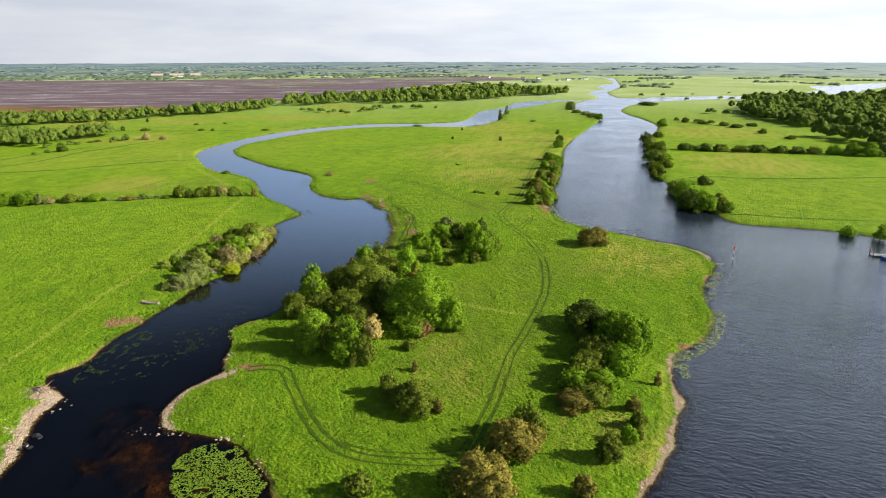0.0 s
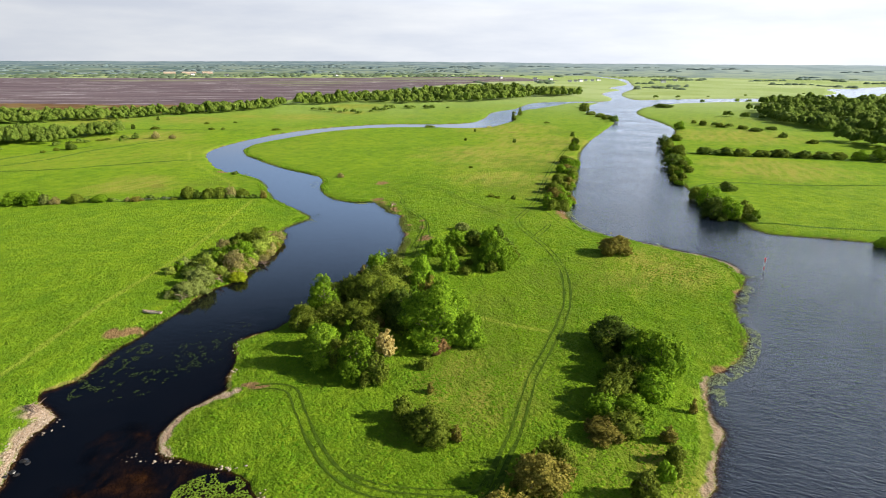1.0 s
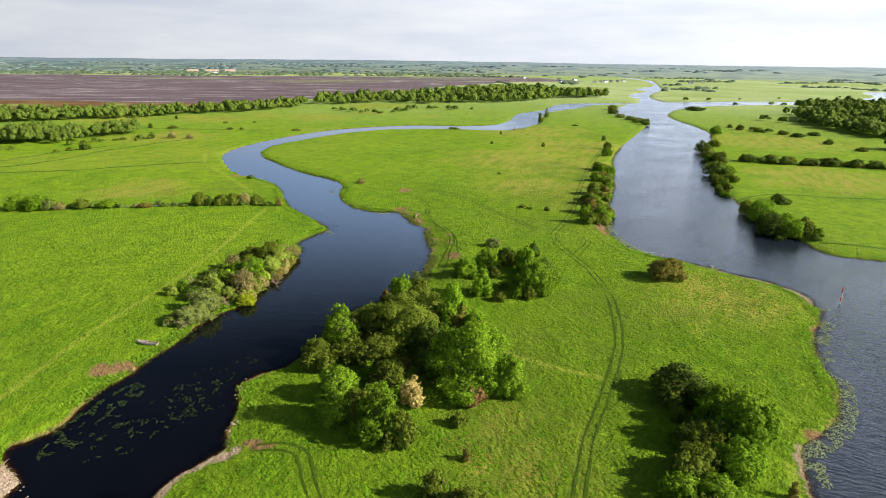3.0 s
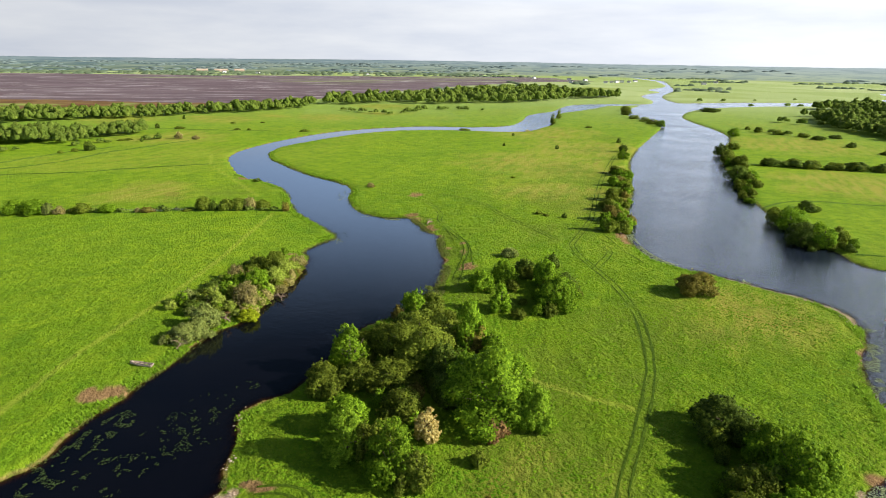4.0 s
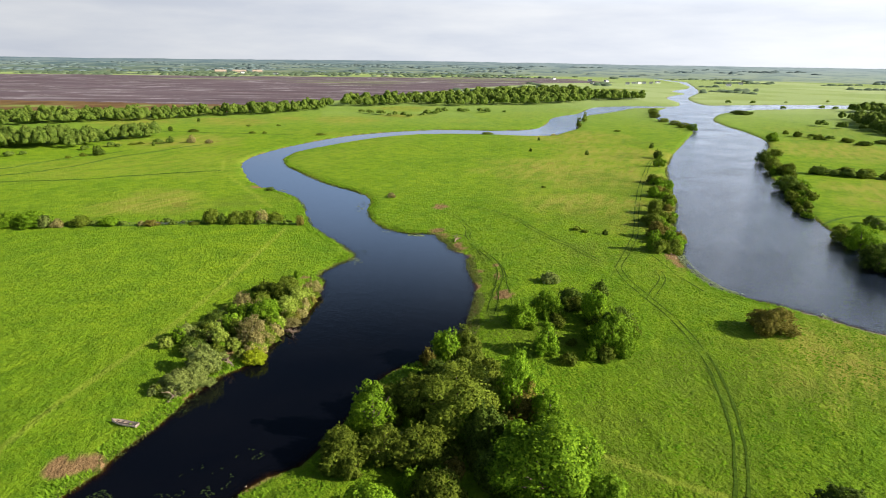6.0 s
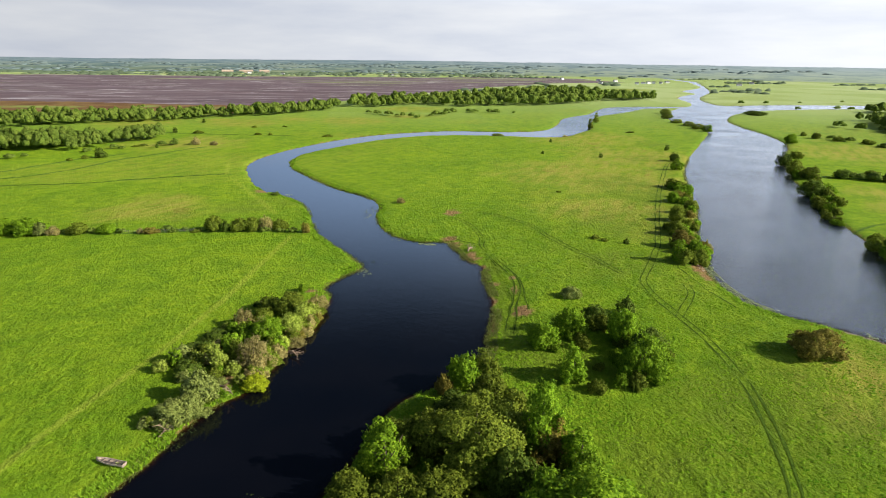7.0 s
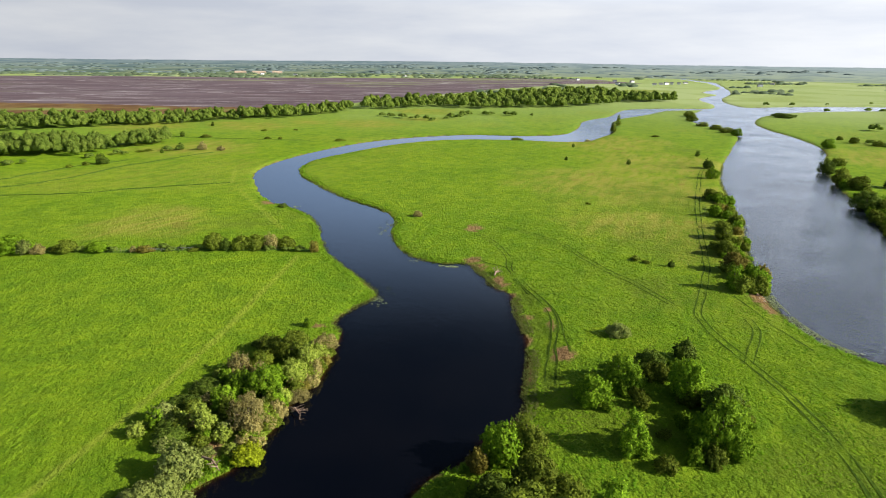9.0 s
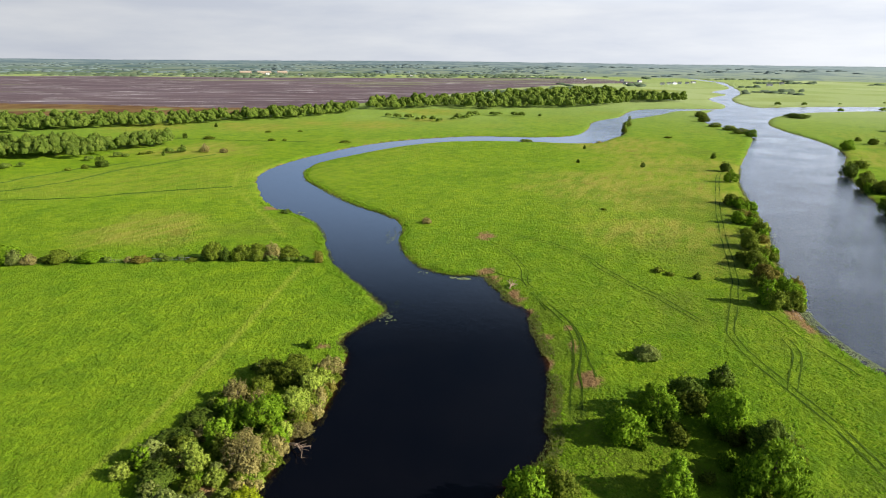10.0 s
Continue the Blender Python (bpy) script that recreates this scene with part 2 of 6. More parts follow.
def leaf_material(name, dark, light, through_light=0.33):
    m, N, K = mat_new(name)
    g = N("ShaderNodeNewGeometry")
    o = N("ShaderNodeObjectInfo")
    c = mixc(N, K, g.outputs["Random Per Island"], dark, light)
    hsv = N("ShaderNodeHueSaturation")
    r = N("ShaderNodeMapRange")
    r.inputs[3].default_value, r.inputs[4].default_value = 0.78, 1.22
    K(o.outputs["Random"], r.inputs[0])
    K(r.outputs[0], hsv.inputs["Value"])
    K(c, hsv.inputs["Color"])
    finish(N, K, hsv.outputs[0], 0.75, spec=0.06, through_light=through_light)
    return m


def plain_material(name, a, b, rough=0.7, scale=6.0, metal=0.0, strength=0.3):
    m, N, K = mat_new(name)
    n1 = noise_of(N, K, scale, 5, 0.6)
    n2 = noise_of(N, K, scale * 0.2, 3, 0.5)
    c = mixc(N, K, n1, a, b)
    c = mixc(N, K, math2(N, K, "MULTIPLY", n2, 0.35), c, tuple(0.6 * v for v in a))
    finish(N, K, c, rough, n1, strength, 0.03, metal)
    return m


GROUND, WATER = ground_material(), water_material()
BARK = plain_material("bark", (0.10, 0.075, 0.05), (0.17, 0.13, 0.09), 0.9, 5)
DEADWOOD = plain_material("bleached_wood", (0.26, 0.165, 0.11), (0.42, 0.31, 0.225), 0.85, 4)
STONE = plain_material("pale_stone", (0.30, 0.225, 0.155), (0.52, 0.42, 0.32), 0.85, 2)
BOAT_WOOD = plain_material("weathered_boat_paint", (0.42, 0.31, 0.24), (0.58, 0.46, 0.38), 0.7, 3)
BOAT_DARK = plain_material("dark_boat_boards", (0.07, 0.055, 0.05), (0.12, 0.10, 0.09), 0.8, 4)
RED_PAINT = plain_material("red_paint", (0.42, 0.03, 0.025), (0.50, 0.05, 0.04), 0.5, 3)
WHITE_PAINT = plain_material("white_paint", (0.70, 0.70, 0.68), (0.80, 0.80, 0.78), 0.6, 1)
BLUE_PAINT = plain_material("blue_paint", (0.02, 0.07, 0.22), (0.03, 0.10, 0.30), 0.4, 2)
GREY_DECK = plain_material("grey_decking", (0.22, 0.22, 0.22), (0.32, 0.32, 0.31), 0.8, 3)
SLATE = plain_material("slate_roof", (0.10, 0.10, 0.11), (0.16, 0.16, 0.17), 0.7, 1)
DARK_GLASS = plain_material("window_glass", (0.02, 0.025, 0.03), (0.03, 0.035, 0.04), 0.1, 1)
LEAVES = {
    "g": leaf_material("green_leaves", (0.072, 0.150, 0.007), (0.235, 0.370, 0.018)),
    "o": leaf_material("olive_leaves", (0.070, 0.105, 0.009), (0.210, 0.258, 0.027)),
    "d": leaf_material("dark_leaves", (0.046, 0.082, 0.010), (0.150, 0.212, 0.026)),
    "l": leaf_material("lime_leaves", (0.105, 0.200, 0.010), (0.280, 0.430, 0.026)),
    "r": leaf_material("russet_leaves", (0.105, 0.098, 0.014), (0.300, 0.255, 0.050)),
    "t": leaf_material("twiggy_leaves", (0.185, 0.160, 0.050), (0.430, 0.370, 0.130)),
    "w": leaf_material("willow_leaves", (0.165, 0.225, 0.026), (0.400, 0.480, 0.075)),
    "p": leaf_material("silver_willow_leaves", (0.125, 0.162, 0.032), (0.285, 0.328, 0.085)),
    "y": leaf_material("yellow_leaves", (0.2, 0.24, 0.008), (0.40, 0.47, 0.02)),
    "c": leaf_material("cream_blossom", (0.30, 0.23, 0.06), (0.62, 0.52, 0.20)),
    "b": leaf_material("bronze_leaves", (0.150, 0.088, 0.032), (0.320, 0.195, 0.075)),
}


def wood_material():
    m, N, K = mat_new("woodland_leaves")
    g = N("ShaderNodeNewGeometry")
    by_tree = noise_of(N, K, 0.13, 2, 0.5, lo=0.3, hi=0.7)
    a = mixc(N, K, by_tree, (0.118, 0.186, 0.024), (0.200, 0.268, 0.042))
    b = mixc(N, K, by_tree, (0.195, 0.290, 0.034), (0.310, 0.390, 0.062))
    c = mixc(N, K, g.outputs["Random Per Island"], a, b)
    # shade of the gaps between leaves, painted dark where the bump sinks
    gap_shade = noise_of(N, K, 0.95, 5, 0.78, lo=0.36, hi=0.62)
    c = mixc(N, K, math2(N, K, "MULTIPLY", gap_shade, 0.68), c, (0.062, 0.104, 0.018))
    finish(N, K, c, 0.8, gap_shade, 0.7, -0.7, spec=0.06, through_light=0.40)
    return m


WOOD_LEAVES = wood_material()
REED = leaf_material("reed_blades", (0.150, 0.185, 0.040), (0.290, 0.330, 0.085), 0.45)
LILY = leaf_material("lily_leaves", (0.075, 0.130, 0.010), (0.190, 0.275, 0.026), 0.1)
WEED = leaf_material("floating_weed", (0.15, 0.185, 0.075), (0.26, 0.30, 0.145), 0.1)
GRASS = leaf_material("grass_tufts", (0.078, 0.165, 0.006), (0.188, 0.318, 0.014), 0.35)


def tussock_material():
    m, N, K = mat_new("tussock_grass")
    g = N("ShaderNodeNewGeometry")
    patch = noise_of(N, K, 0.05, 5, 0.6, lo=0.42, hi=0.58)
    warm = noise_of(N, K, 0.09, 5, 0.65, lo=0.50, hi=0.64)
    deep = noise_of(N, K, 0.12, 5, 0.65, lo=0.48, hi=0.60)
    c = mixc(N, K, g.outputs["Random Per Island"], (0.072, 0.172, 0.006), (0.146, 0.272, 0.010))
    c = mixc(N, K, math2(N, K, "MULTIPLY", patch, 0.6), c, (0.185, 0.298, 0.013))
    c = mixc(N, K, math2(N, K, "MULTIPLY", warm, 0.34), c, (0.230, 0.218, 0.030))
    c = mixc(N, K, math2(N, K, "MULTIPLY", deep, 0.5), c, (0.055, 0.135, 0.005))
    fine = noise_of(N, K, 5.0, 4, 0.7, lo=0.3, hi=0.7)
    finish(N, K, c, 0.9, fine, 0.6, 0.10, spec=0.05, through_light=0.12)
    return m


TUSSOCK = tussock_material()


# ---- the plan: river banks, in metres ----
WEST_BANK = [
    (-40, -5000), (-40, -400), (-50, -150), (-60, 0), (-64, 40), (-66.5, 70), (-68.3, 80.6), (-70.1, 86.5), (-72.1, 94.1), (-71.7, 98.8), (-75.7, 102.1),
    (-79.4, 107.1), (-75.5, 111), (-75.2, 123.6), (-73.2, 131.2), (-71.2, 143.2), (-70.1, 151), (-67.4, 161.9), (-64.5, 165.2), (-63.4, 182.6),
    (-61, 191.6), (-63.3, 213.7), (-66, 219.1), (-63.9, 227.5), (-60.2, 236.4), (-67.2, 247.7), (-80, 263.7), (-85.3, 272.2), (-90.6, 284.2),
    (-103.2, 310.4), (-112.7, 321.3), (-122.6, 328.8), (-132.1, 336.9)]
WEST_BANK_FAR = [
    (-155.1, 374.1), (-162.9, 390), (-168.1, 413.5), (-165.7, 448.8), (-156.8, 485.5), (-143.7, 521), (-125.5, 550), (-103.4, 572), (-65.6, 595),
    (-20.5, 597.7), (7, 611.4), (24.7, 661), (36, 730), (47, 756), (69, 793.5), (87, 856), (107, 904), (147, 932), (184, 942), (217, 951), (241, 1008),
    (260, 1162), (287, 1232), (330, 1315), (328, 1394), (415, 1593), (500, 2000)]
ISLAND_WEST = [
    (6, 54), (-8, 58), (-20, 66), (-24.9, 72.5), (-26.6, 76.4), (-30.3, 81), (-34, 85.3), (-37.8, 86.8), (-42.8, 87.6), (-47.1, 88.7), (-49.8, 91.6), (-50.8, 97),
    (-49.7, 102), (-46.9, 105.8), (-44.9, 109.7), (-47, 115.8), (-47.4, 121.1), (-49.9, 128.3), (-47.7, 133), (-43.3, 136.4), (-42.6, 138.8),
    (-40.5, 145.5), (-37.6, 161.3), (-33.8, 167.7), (-30.9, 171.2), (-27.3, 177.4), (-22.3, 184.1), (-20.9, 188), (-21.2, 194.4), (-20.4, 203.7),
    (-20.9, 217.1), (-23.5, 230.3), (-25.6, 243.2), (-30, 248), (-35.1, 259.5), (-38.7, 265.8)]
ISLAND_WEST_FAR = [
    (-46.9, 265.8), (-53.9, 268.1), (-61.6, 277.4), (-68.8, 294.5), (-72.3, 315.8), (-82.4, 331.3), (-94.3, 340.8), (-108.6, 355.4), (-127.4, 379.4),
    (-138.7, 394.6), (-146.5, 414.3), (-149.2, 441.8), (-142.6, 464.5), (-129.2, 496.4), (-112.5, 527.8), (-89.8, 551.3), (-63, 563.7), (-20.7, 566.4),
    (0.1, 564.4), (21.1, 569), (39.8, 603.8), (53.2, 637.6), (59.9, 693.2), (77.3, 769.7), (96.9, 800.5), (122.9, 842.7), (153.8, 898.7), (184.7, 915.5), (205, 928)]
ISLAND_EAST = [
    (6, 54), (18, 59), (28, 73), (32.6, 79.6), (37.9, 88.4), (43, 98.9), (43.8, 105), (46.4, 114.2), (48.7, 117.2), (56, 123.5), (59.2, 127.9), (64.7, 139.2),
    (66.5, 148.4), (70.7, 158.8), (78.2, 170.6), (82.5, 184.1), (79.7, 193), (71.2, 201.4), (61.8, 209.8), (51.3, 217.2), (46.3, 221.8), (43.9, 227.4),
    (41.8, 237.9), (42.1, 252.5), (47.3, 275.6), (55.4, 309.5), (63.1, 339.9), (60.6, 348), (70.6, 379.5), (79.1, 418.7), (95.2, 471.1), (127.8, 558.8),
    (158, 649.2), (158.2, 692.3), (148.6, 729.6), (155.9, 789.2), (172.8, 855.5), (205, 928)]
EAST_BANK = [
    (230, -5000), (230, -400), (200, -150), (215, 0), (225, 80), (215, 140), (185, 180), (148.3, 198.9), (148.4, 207.1), (144.1, 212.8), (134, 216.5), (123.2, 219.5), (109.3, 225.9),
    (108.4, 239.1), (105.8, 259.1), (105.8, 276.3), (109.7, 302.9), (115.9, 334.8), (123.5, 373.8), (136.9, 422.5), (157.7, 485.1), (185, 545.3),
    (194.9, 583.5), (199.4, 633), (199.7, 684.7), (206, 744), (226, 800), (244, 837), (279, 883), (317, 917), (379, 950), (475, 985), (626, 1097),
    (707, 1115), (830, 1258), (1100, 1500), (2600, 2100), (5000, 2500)]
NORTH_BANK = [
    (5000, 2600), (2600, 2200), (1150, 1650), (960, 1520), (903, 1471), (832, 1440), (739, 1257), (606, 1114), (512, 1061), (398, 1037), (327, 1011),
    (275, 987), (272, 1027), (289, 1143), (377, 1389), (429, 1598), (520, 2000)]


def curve_through(pts, near=2.0, far=9.0):
    """A smooth line through the points, dense near the walk."""
    p = np.array(pts, float)
    p = np.vstack([2 * p[0] - p[1], p, 2 * p[-1] - p[-2]])
    out = []
    for i in range(1, len(p) - 2):
        a, b, c, d = p[i - 1:i + 3]
        gap = near if np.hypot(*(b - (0, 100))) < 330 else far
        n = int(min(40, max(1, np.hypot(*(c - b)) // gap)))
        t = np.linspace(0, 1, n, endpoint=False)[:, None]
        # tangents limited, so that long neighbours make no loops
        l0, l1, l2 = np.hypot(*(b - a)), np.hypot(*(c - b)), np.hypot(*(d - c))
        m1 = ((b - a) / max(l0, 1e-6) + (c - b) / max(l1, 1e-6)) * 0.5 * l1
        m2 = ((c - b) / max(l1, 1e-6) + (d - c) / max(l2, 1e-6)) * 0.5 * l1
        out.append((2 * t**3 - 3 * t**2 + 1) * b + (t**3 - 2 * t**2 + t) * m1 + (-2 * t**3 + 3 * t**2) * c + (t**3 - t**2) * m2)
    out.append(p[-2][None])
    return np.vstack(out)


def lattice(ix, iy, seed):
    n = (ix.astype(np.int64) * 374761393 + iy.astype(np.int64) * 668265263 + seed * 1274126177) & 0x7FFFFFFF
    n = ((n ^ (n >> 13)) * 1274126177) & 0x7FFFFFFF
    return ((n ^ (n >> 16)) & 0xFFFF) / 65535.0


def soft_noise(x, y, size, seed=0):
    """Value noise from -1 to 1, with cells of that many metres."""
    x, y = np.asarray(x, float) / size, np.asarray(y, float) / size
    ix, iy = np.floor(x), np.floor(y)
    fx, fy = x - ix, y - iy
    fx, fy = fx * fx * (3 - 2 * fx), fy * fy * (3 - 2 * fy)
    v = [lattice(ix + a, iy + b, seed) for a, b in ((0, 0), (1, 0), (0, 1), (1, 1))]
    return 2 * ((v[0] * (1 - fx) + v[1] * fx) * (1 - fy) + (v[2] * (1 - fx) + v[3] * fx) * fy) - 1


def step(a, b, v):
    v = np.clip((v - a) / (b - a), 0, 1)
    return v * v * (3 - 2 * v)


def inside(x, y, poly):
    r = np.zeros(len(x), bool)
    px, py = poly[:, 0], poly[:, 1]
    for i in range(len(poly)):
        x1, y1, x2, y2 = px[i - 1], py[i - 1], px[i], py[i]
        if y1 == y2:
            continue
        hit = (y1 > y) != (y2 > y)
        k = np.nonzero(hit)[0]
        r[k] ^= x[k] < (x2 - x1) * (y[k] - y1) / (y2 - y1) + x1
    return r


class Bins:
    """Points sorted into square bins, to find those near a line."""
    def __init__(self, x, y, size):
        self.x, self.y, self.size = x, y, size
        key = np.floor(x / size).astype(np.int64) * 100000 + np.floor(y / size).astype(np.int64)
        self.order = np.argsort(key, kind="stable")
        self.keys, self.first = np.unique(key[self.order], return_index=True)
        self.last = np.append(self.first[1:], len(key))
        self.where = {int(k): i for i, k in enumerate(self.keys)}

    def distance(self, lines, reach):
        d = np.full(len(self.x), reach, float)
        s = self.size
        for line in lines:
            for (x1, y1), (x2, y2) in zip(line[:-1], line[1:]):
                if min(abs(x1), abs(x2)) > 4900 or max(y1, y2) < -1500:
                    continue
                for bx in range(int(math.floor((min(x1, x2) - reach) / s)), int(math.floor((max(x1, x2) + reach) / s)) + 1):
                    for by in range(int(math.floor((min(y1, y2) - reach) / s)), int(math.floor((max(y1, y2) + reach) / s)) + 1):
                        i = self.where.get(bx * 100000 + by)
                        if i is None:
                            continue
                        k = self.order[self.first[i]:self.last[i]]
                        dx, dy = x2 - x1, y2 - y1
                        px, py = self.x[k] - x1, self.y[k] - y1
                        t = np.clip((px * dx + py * dy) / max(dx * dx + dy * dy, 1e-9), 0, 1)
                        d[k] = np.minimum(d[k], np.hypot(px - t * dx, py - t * dy))
        return d


west = curve_through(WEST_BANK + WEST_BANK_FAR)
isle_w = curve_through(ISLAND_WEST + ISLAND_WEST_FAR)
isle_e = curve_through(ISLAND_EAST)
east = curve_through(EAST_BANK)
north = curve_through(NORTH_BANK)
BANKS = [west, isle_w, isle_e, east, north]
LANDS = [
    np.vstack([west, [(500, 6000), (-6000, 6000), (-6000, -6000), (-40, -6000)]]),
    np.vstack([isle_w, isle_e[::-1]]),
    np.vstack([east, [(6000, 2500), (6000, -6000), (230, -6000)]]),
    np.vstack([north, [(520, 6000), (6000, 6000), (6000, 2600)]]),
]
TRACK_LINES = [
    [(-40, 109.3), (-36, 109.6), (-33.2, 108.7), (-29.1, 101.2), (-24.3, 91.8), (-19.5, 84.6), (-13.5, 80.8), (-6.4, 79.7), (0.6, 80.1), (5.9, 90.1)],
    [(3.5, 82), (5.9, 90.1), (7.7, 95.7), (9.9, 103.6), (13.1, 115.2), (18.4, 129.2), (23.4, 142.8), (27.2, 159), (29, 178.9), (27.7, 196), (25, 209), (21.6, 222), (20.7, 235),
     (24.4, 246.5), (33.7, 276.3), (39.6, 304.8), (50.6, 353), (63, 400), (76.3, 446), (84.2, 465.5)],
]
TRACK_LINES += [
    [(-37.0, 297.3), (-30.3, 284.9), (-26.6, 271.6), (-25.5, 261), (-22.2, 251.8), (-18.0, 240.7), (-16.0, 234.4), (-14.9, 227.4), (-14.9, 218.8), (-15.4, 211.9), (-15.7, 204.3), (-16.2, 196)],
    [(-29.4, 308.3), (-21.7, 302.7), (-15.9, 297.1), (-10.4, 291.9), (-6.2, 283.5), (-3.6, 276.5), (0.5, 268.5), (4.2, 262.3), (8.8, 255.7), (11.0, 251.0), (15.5, 241)],
    [(24.4, 210.5), (26.6, 216), (29.6, 222), (31.8, 228), (32.0, 234)],
]
# single wheel marks and sheep trails
TRAILS = [
    [(-16.9, 240.2), (-14.4, 233.4), (-13.0, 225.4), (-12.4, 217.2), (-11.6, 210)],
    [(-37.0, 270.8), (-32.2, 265.8), (-27.7, 263.7), (-24.5, 254.7), (-20.6, 243)],
    [(33.3, 249.8), (35.4, 239.9), (36.3, 231.1), (37.9, 226.7), (40.2, 219)],
    [(-17.5, 84.8), (-12.4, 82.6), (-6.2, 81.9), (0.4, 82.2)],
]
PATH_LINES = [
    [(-91.5, 90), (-90.4, 110), (-90.5, 135), (-90.6, 150), (-89.2, 166), (-88.2, 178), (-88.3, 192), (-88.4, 208), (-89.8, 232), (-90.8, 252), (-91.6, 263)],
    [(30, 77), (34.5, 86), (38.8, 95), (41, 103), (43.5, 112)],
    [(-6, 147), (0.9, 144.4), (10.6, 139), (18.6, 135.7)],
    [(-153.4, 353.7), (-138.1, 332.8), (-124.5, 315.0), (-116.8, 304.5), (-108, 292)],
    [(-163.8, 366.9), (-170.7, 382.3), (-178.8, 403.5)],
]
DITCHES = [
    [(-300, 308), (-245.8, 322.8), (-226, 329.1), (-211.9, 335.4), (-200, 346), (-180.8, 357.4), (-164.4, 366.8)],
    [(-300, 330), (-275.9, 355.1), (-274.1, 369.4), (-269.4, 385.6), (-265.6, 398.8), (-261.5, 404), (-254, 420)],
    [(-285, 315), (-261, 339.2), (-252.7, 353), (-246, 371.3), (-243.5, 398.9), (-235.7, 413.6), (-227.9, 439.5), (-220.1, 457.4)],
    [(-190, 251), (-150, 257), (-120, 265), (-88, 270)], [(-289, 523.6), (-258.5, 522.4), (-239.4, 522), (-180, 527)],
    [(108, 300), (130, 316), (170, 312), (260, 318)], [(112, 236), (150, 228), (220, 226)], [(150, 420), (200, 402), (270, 384)],
]
BOG = np.array([(-3200, 900), (-1500, 800), (-664, 770), (-518, 775), (-404, 766), (-293, 813), (-256, 932), (-195, 1081), (-73, 1391), (55, 1672), (215, 1810),
                (286, 1840), (180, 2150), (-60, 2150), (-330, 1980), (-600, 1900), (-1090, 1780), (-1500, 1620), (-2500, 1500), (-3200, 1400)], float)
HEATH = np.array([(-1500, 540), (-620, 560), (-470, 606), (-400, 630), (-345, 660), (-285, 740), (-260, 830), (-290, 830), (-404, 790), (-518, 800), (-664, 800), (-1500, 820)], float)
# patches of bare ground: x, y, radius, stretch along y
MUD = [(-78.0, 130.6, 3.1, 0.9), (-75.6, 132.4, 3.0, 0.8), (-37.5, 268.7, 3.0, 0.9), (-28.9, 252, 1.6, 2.0), (-20.6, 228.5, 1.2, 1.6), (-15.1, 223, 0.9, 3.2), (-15.6, 232, 0.8, 2.0), (-24.6, 243, 1.3, 1.0), (-39, 109.6, 2.6, 0.35), (-13.3, 209.4, 2.6, 1.3), (-40, 306, 3.0, 1.5), (-129, 331, 4.0, 1.0), (40.3, 256, 2.6, 2.2), (40.2, 249, 2.8, 2.4), (40.0, 243, 2.2, 1.6), (-41, 110.5, 2.0, 0.5), (-70.5, 168, 2.4, 0.9),
       (-36, 263, 3.2, 1.2), (-28, 249.5, 2.4, 1.3), (75, 163, 3.0, 1.0), (-68.5, 215, 2.0, 0.6), (63, 131, 2.6, 1.5), (-21.2, 216, 1.8, 2.2), (-20.8, 200, 1.8, 2.0), (52, 120, 3.0, 0.8)]
BEACHES = [[(27, 72), (32.6, 79.6), (37.9, 88.4), (43, 98.9), (43.8, 105), (46.4, 114.2), (48, 117)],
           [(-47, 88.7), (-49.8, 91.6), (-50.8, 97), (-49.7, 102), (-46.9, 105.8), (-43, 108.4)],
           [(-66, 76), (-70, 86.5), (-72.5, 94.1), (-73, 98.8), (-77, 101)],
           [(82, 180), (82.3, 186), (79.7, 193), (71.2, 201.4), (61.8, 209.8)],
           [(-44.9, 109.7), (-47, 115.8), (-47.4, 121.1), (-49.9, 128.3), (-47.7, 133), (-43.3, 136.4)]]


def bank_distance(x, y, bins=None, reach=24.0):
    """Metres from the water's edge: over 0 on land, under 0 in the water."""
    wx = x + 0.48 * soft_noise(x, y, 4.5, 1) + 0.26 * soft_noise(x, y, 1.8, 2)
    wy = y + 0.48 * soft_noise(x, y, 4.5, 3) + 0.26 * soft_noise(x, y, 1.8, 4)
    d = Bins(wx, wy, 60.0).distance(BANKS, reach)
    land = np.zeros(len(x), bool)
    for poly in LANDS:
        land |= inside(wx, wy, poly)
    return np.where(land, d, -d)


def rut_distance(x, y):
    """Metres from the nearest wheel of the farm tracks."""
    d = Bins(x, y, 40.0).distance([curve_through(l, 2, 6) for l in TRACK_LINES], 6.0)
    return np.abs(d - 0.85), d


def shoal_mask(x, y):
    """The brown shallows off the tip of the peninsula and along its inner shore."""
    m = np.zeros(len(x))
    for px, py, pr in ((-48, 82, 12), (-53, 90, 8), (-40, 74, 9), (-27, 172, 5), (-33, 79, 8)):
        m = np.maximum(m, 1 - step(0.25, 1.0, np.hypot(x - px, y - py) / pr + 0.3 * soft_noise(x, y, 4, 48) + 0.2 * soft_noise(x, y, 1.5, 49)))
    return m


SHELF = [np.array(l, float) for l in BEACHES] + [np.array([(-20.9, 188), (-21.2, 194), (-20.4, 204), (-20.9, 217), (-23.5, 230), (-25.6, 243), (-30, 248), (-35, 259)], float)]


def shelf_mask(x, y):
    """Where the land slopes gently down to the water."""
    return 1 - step(3.0, 9.0, Bins(x, y, 40.0).distance(SHELF, 12.0))


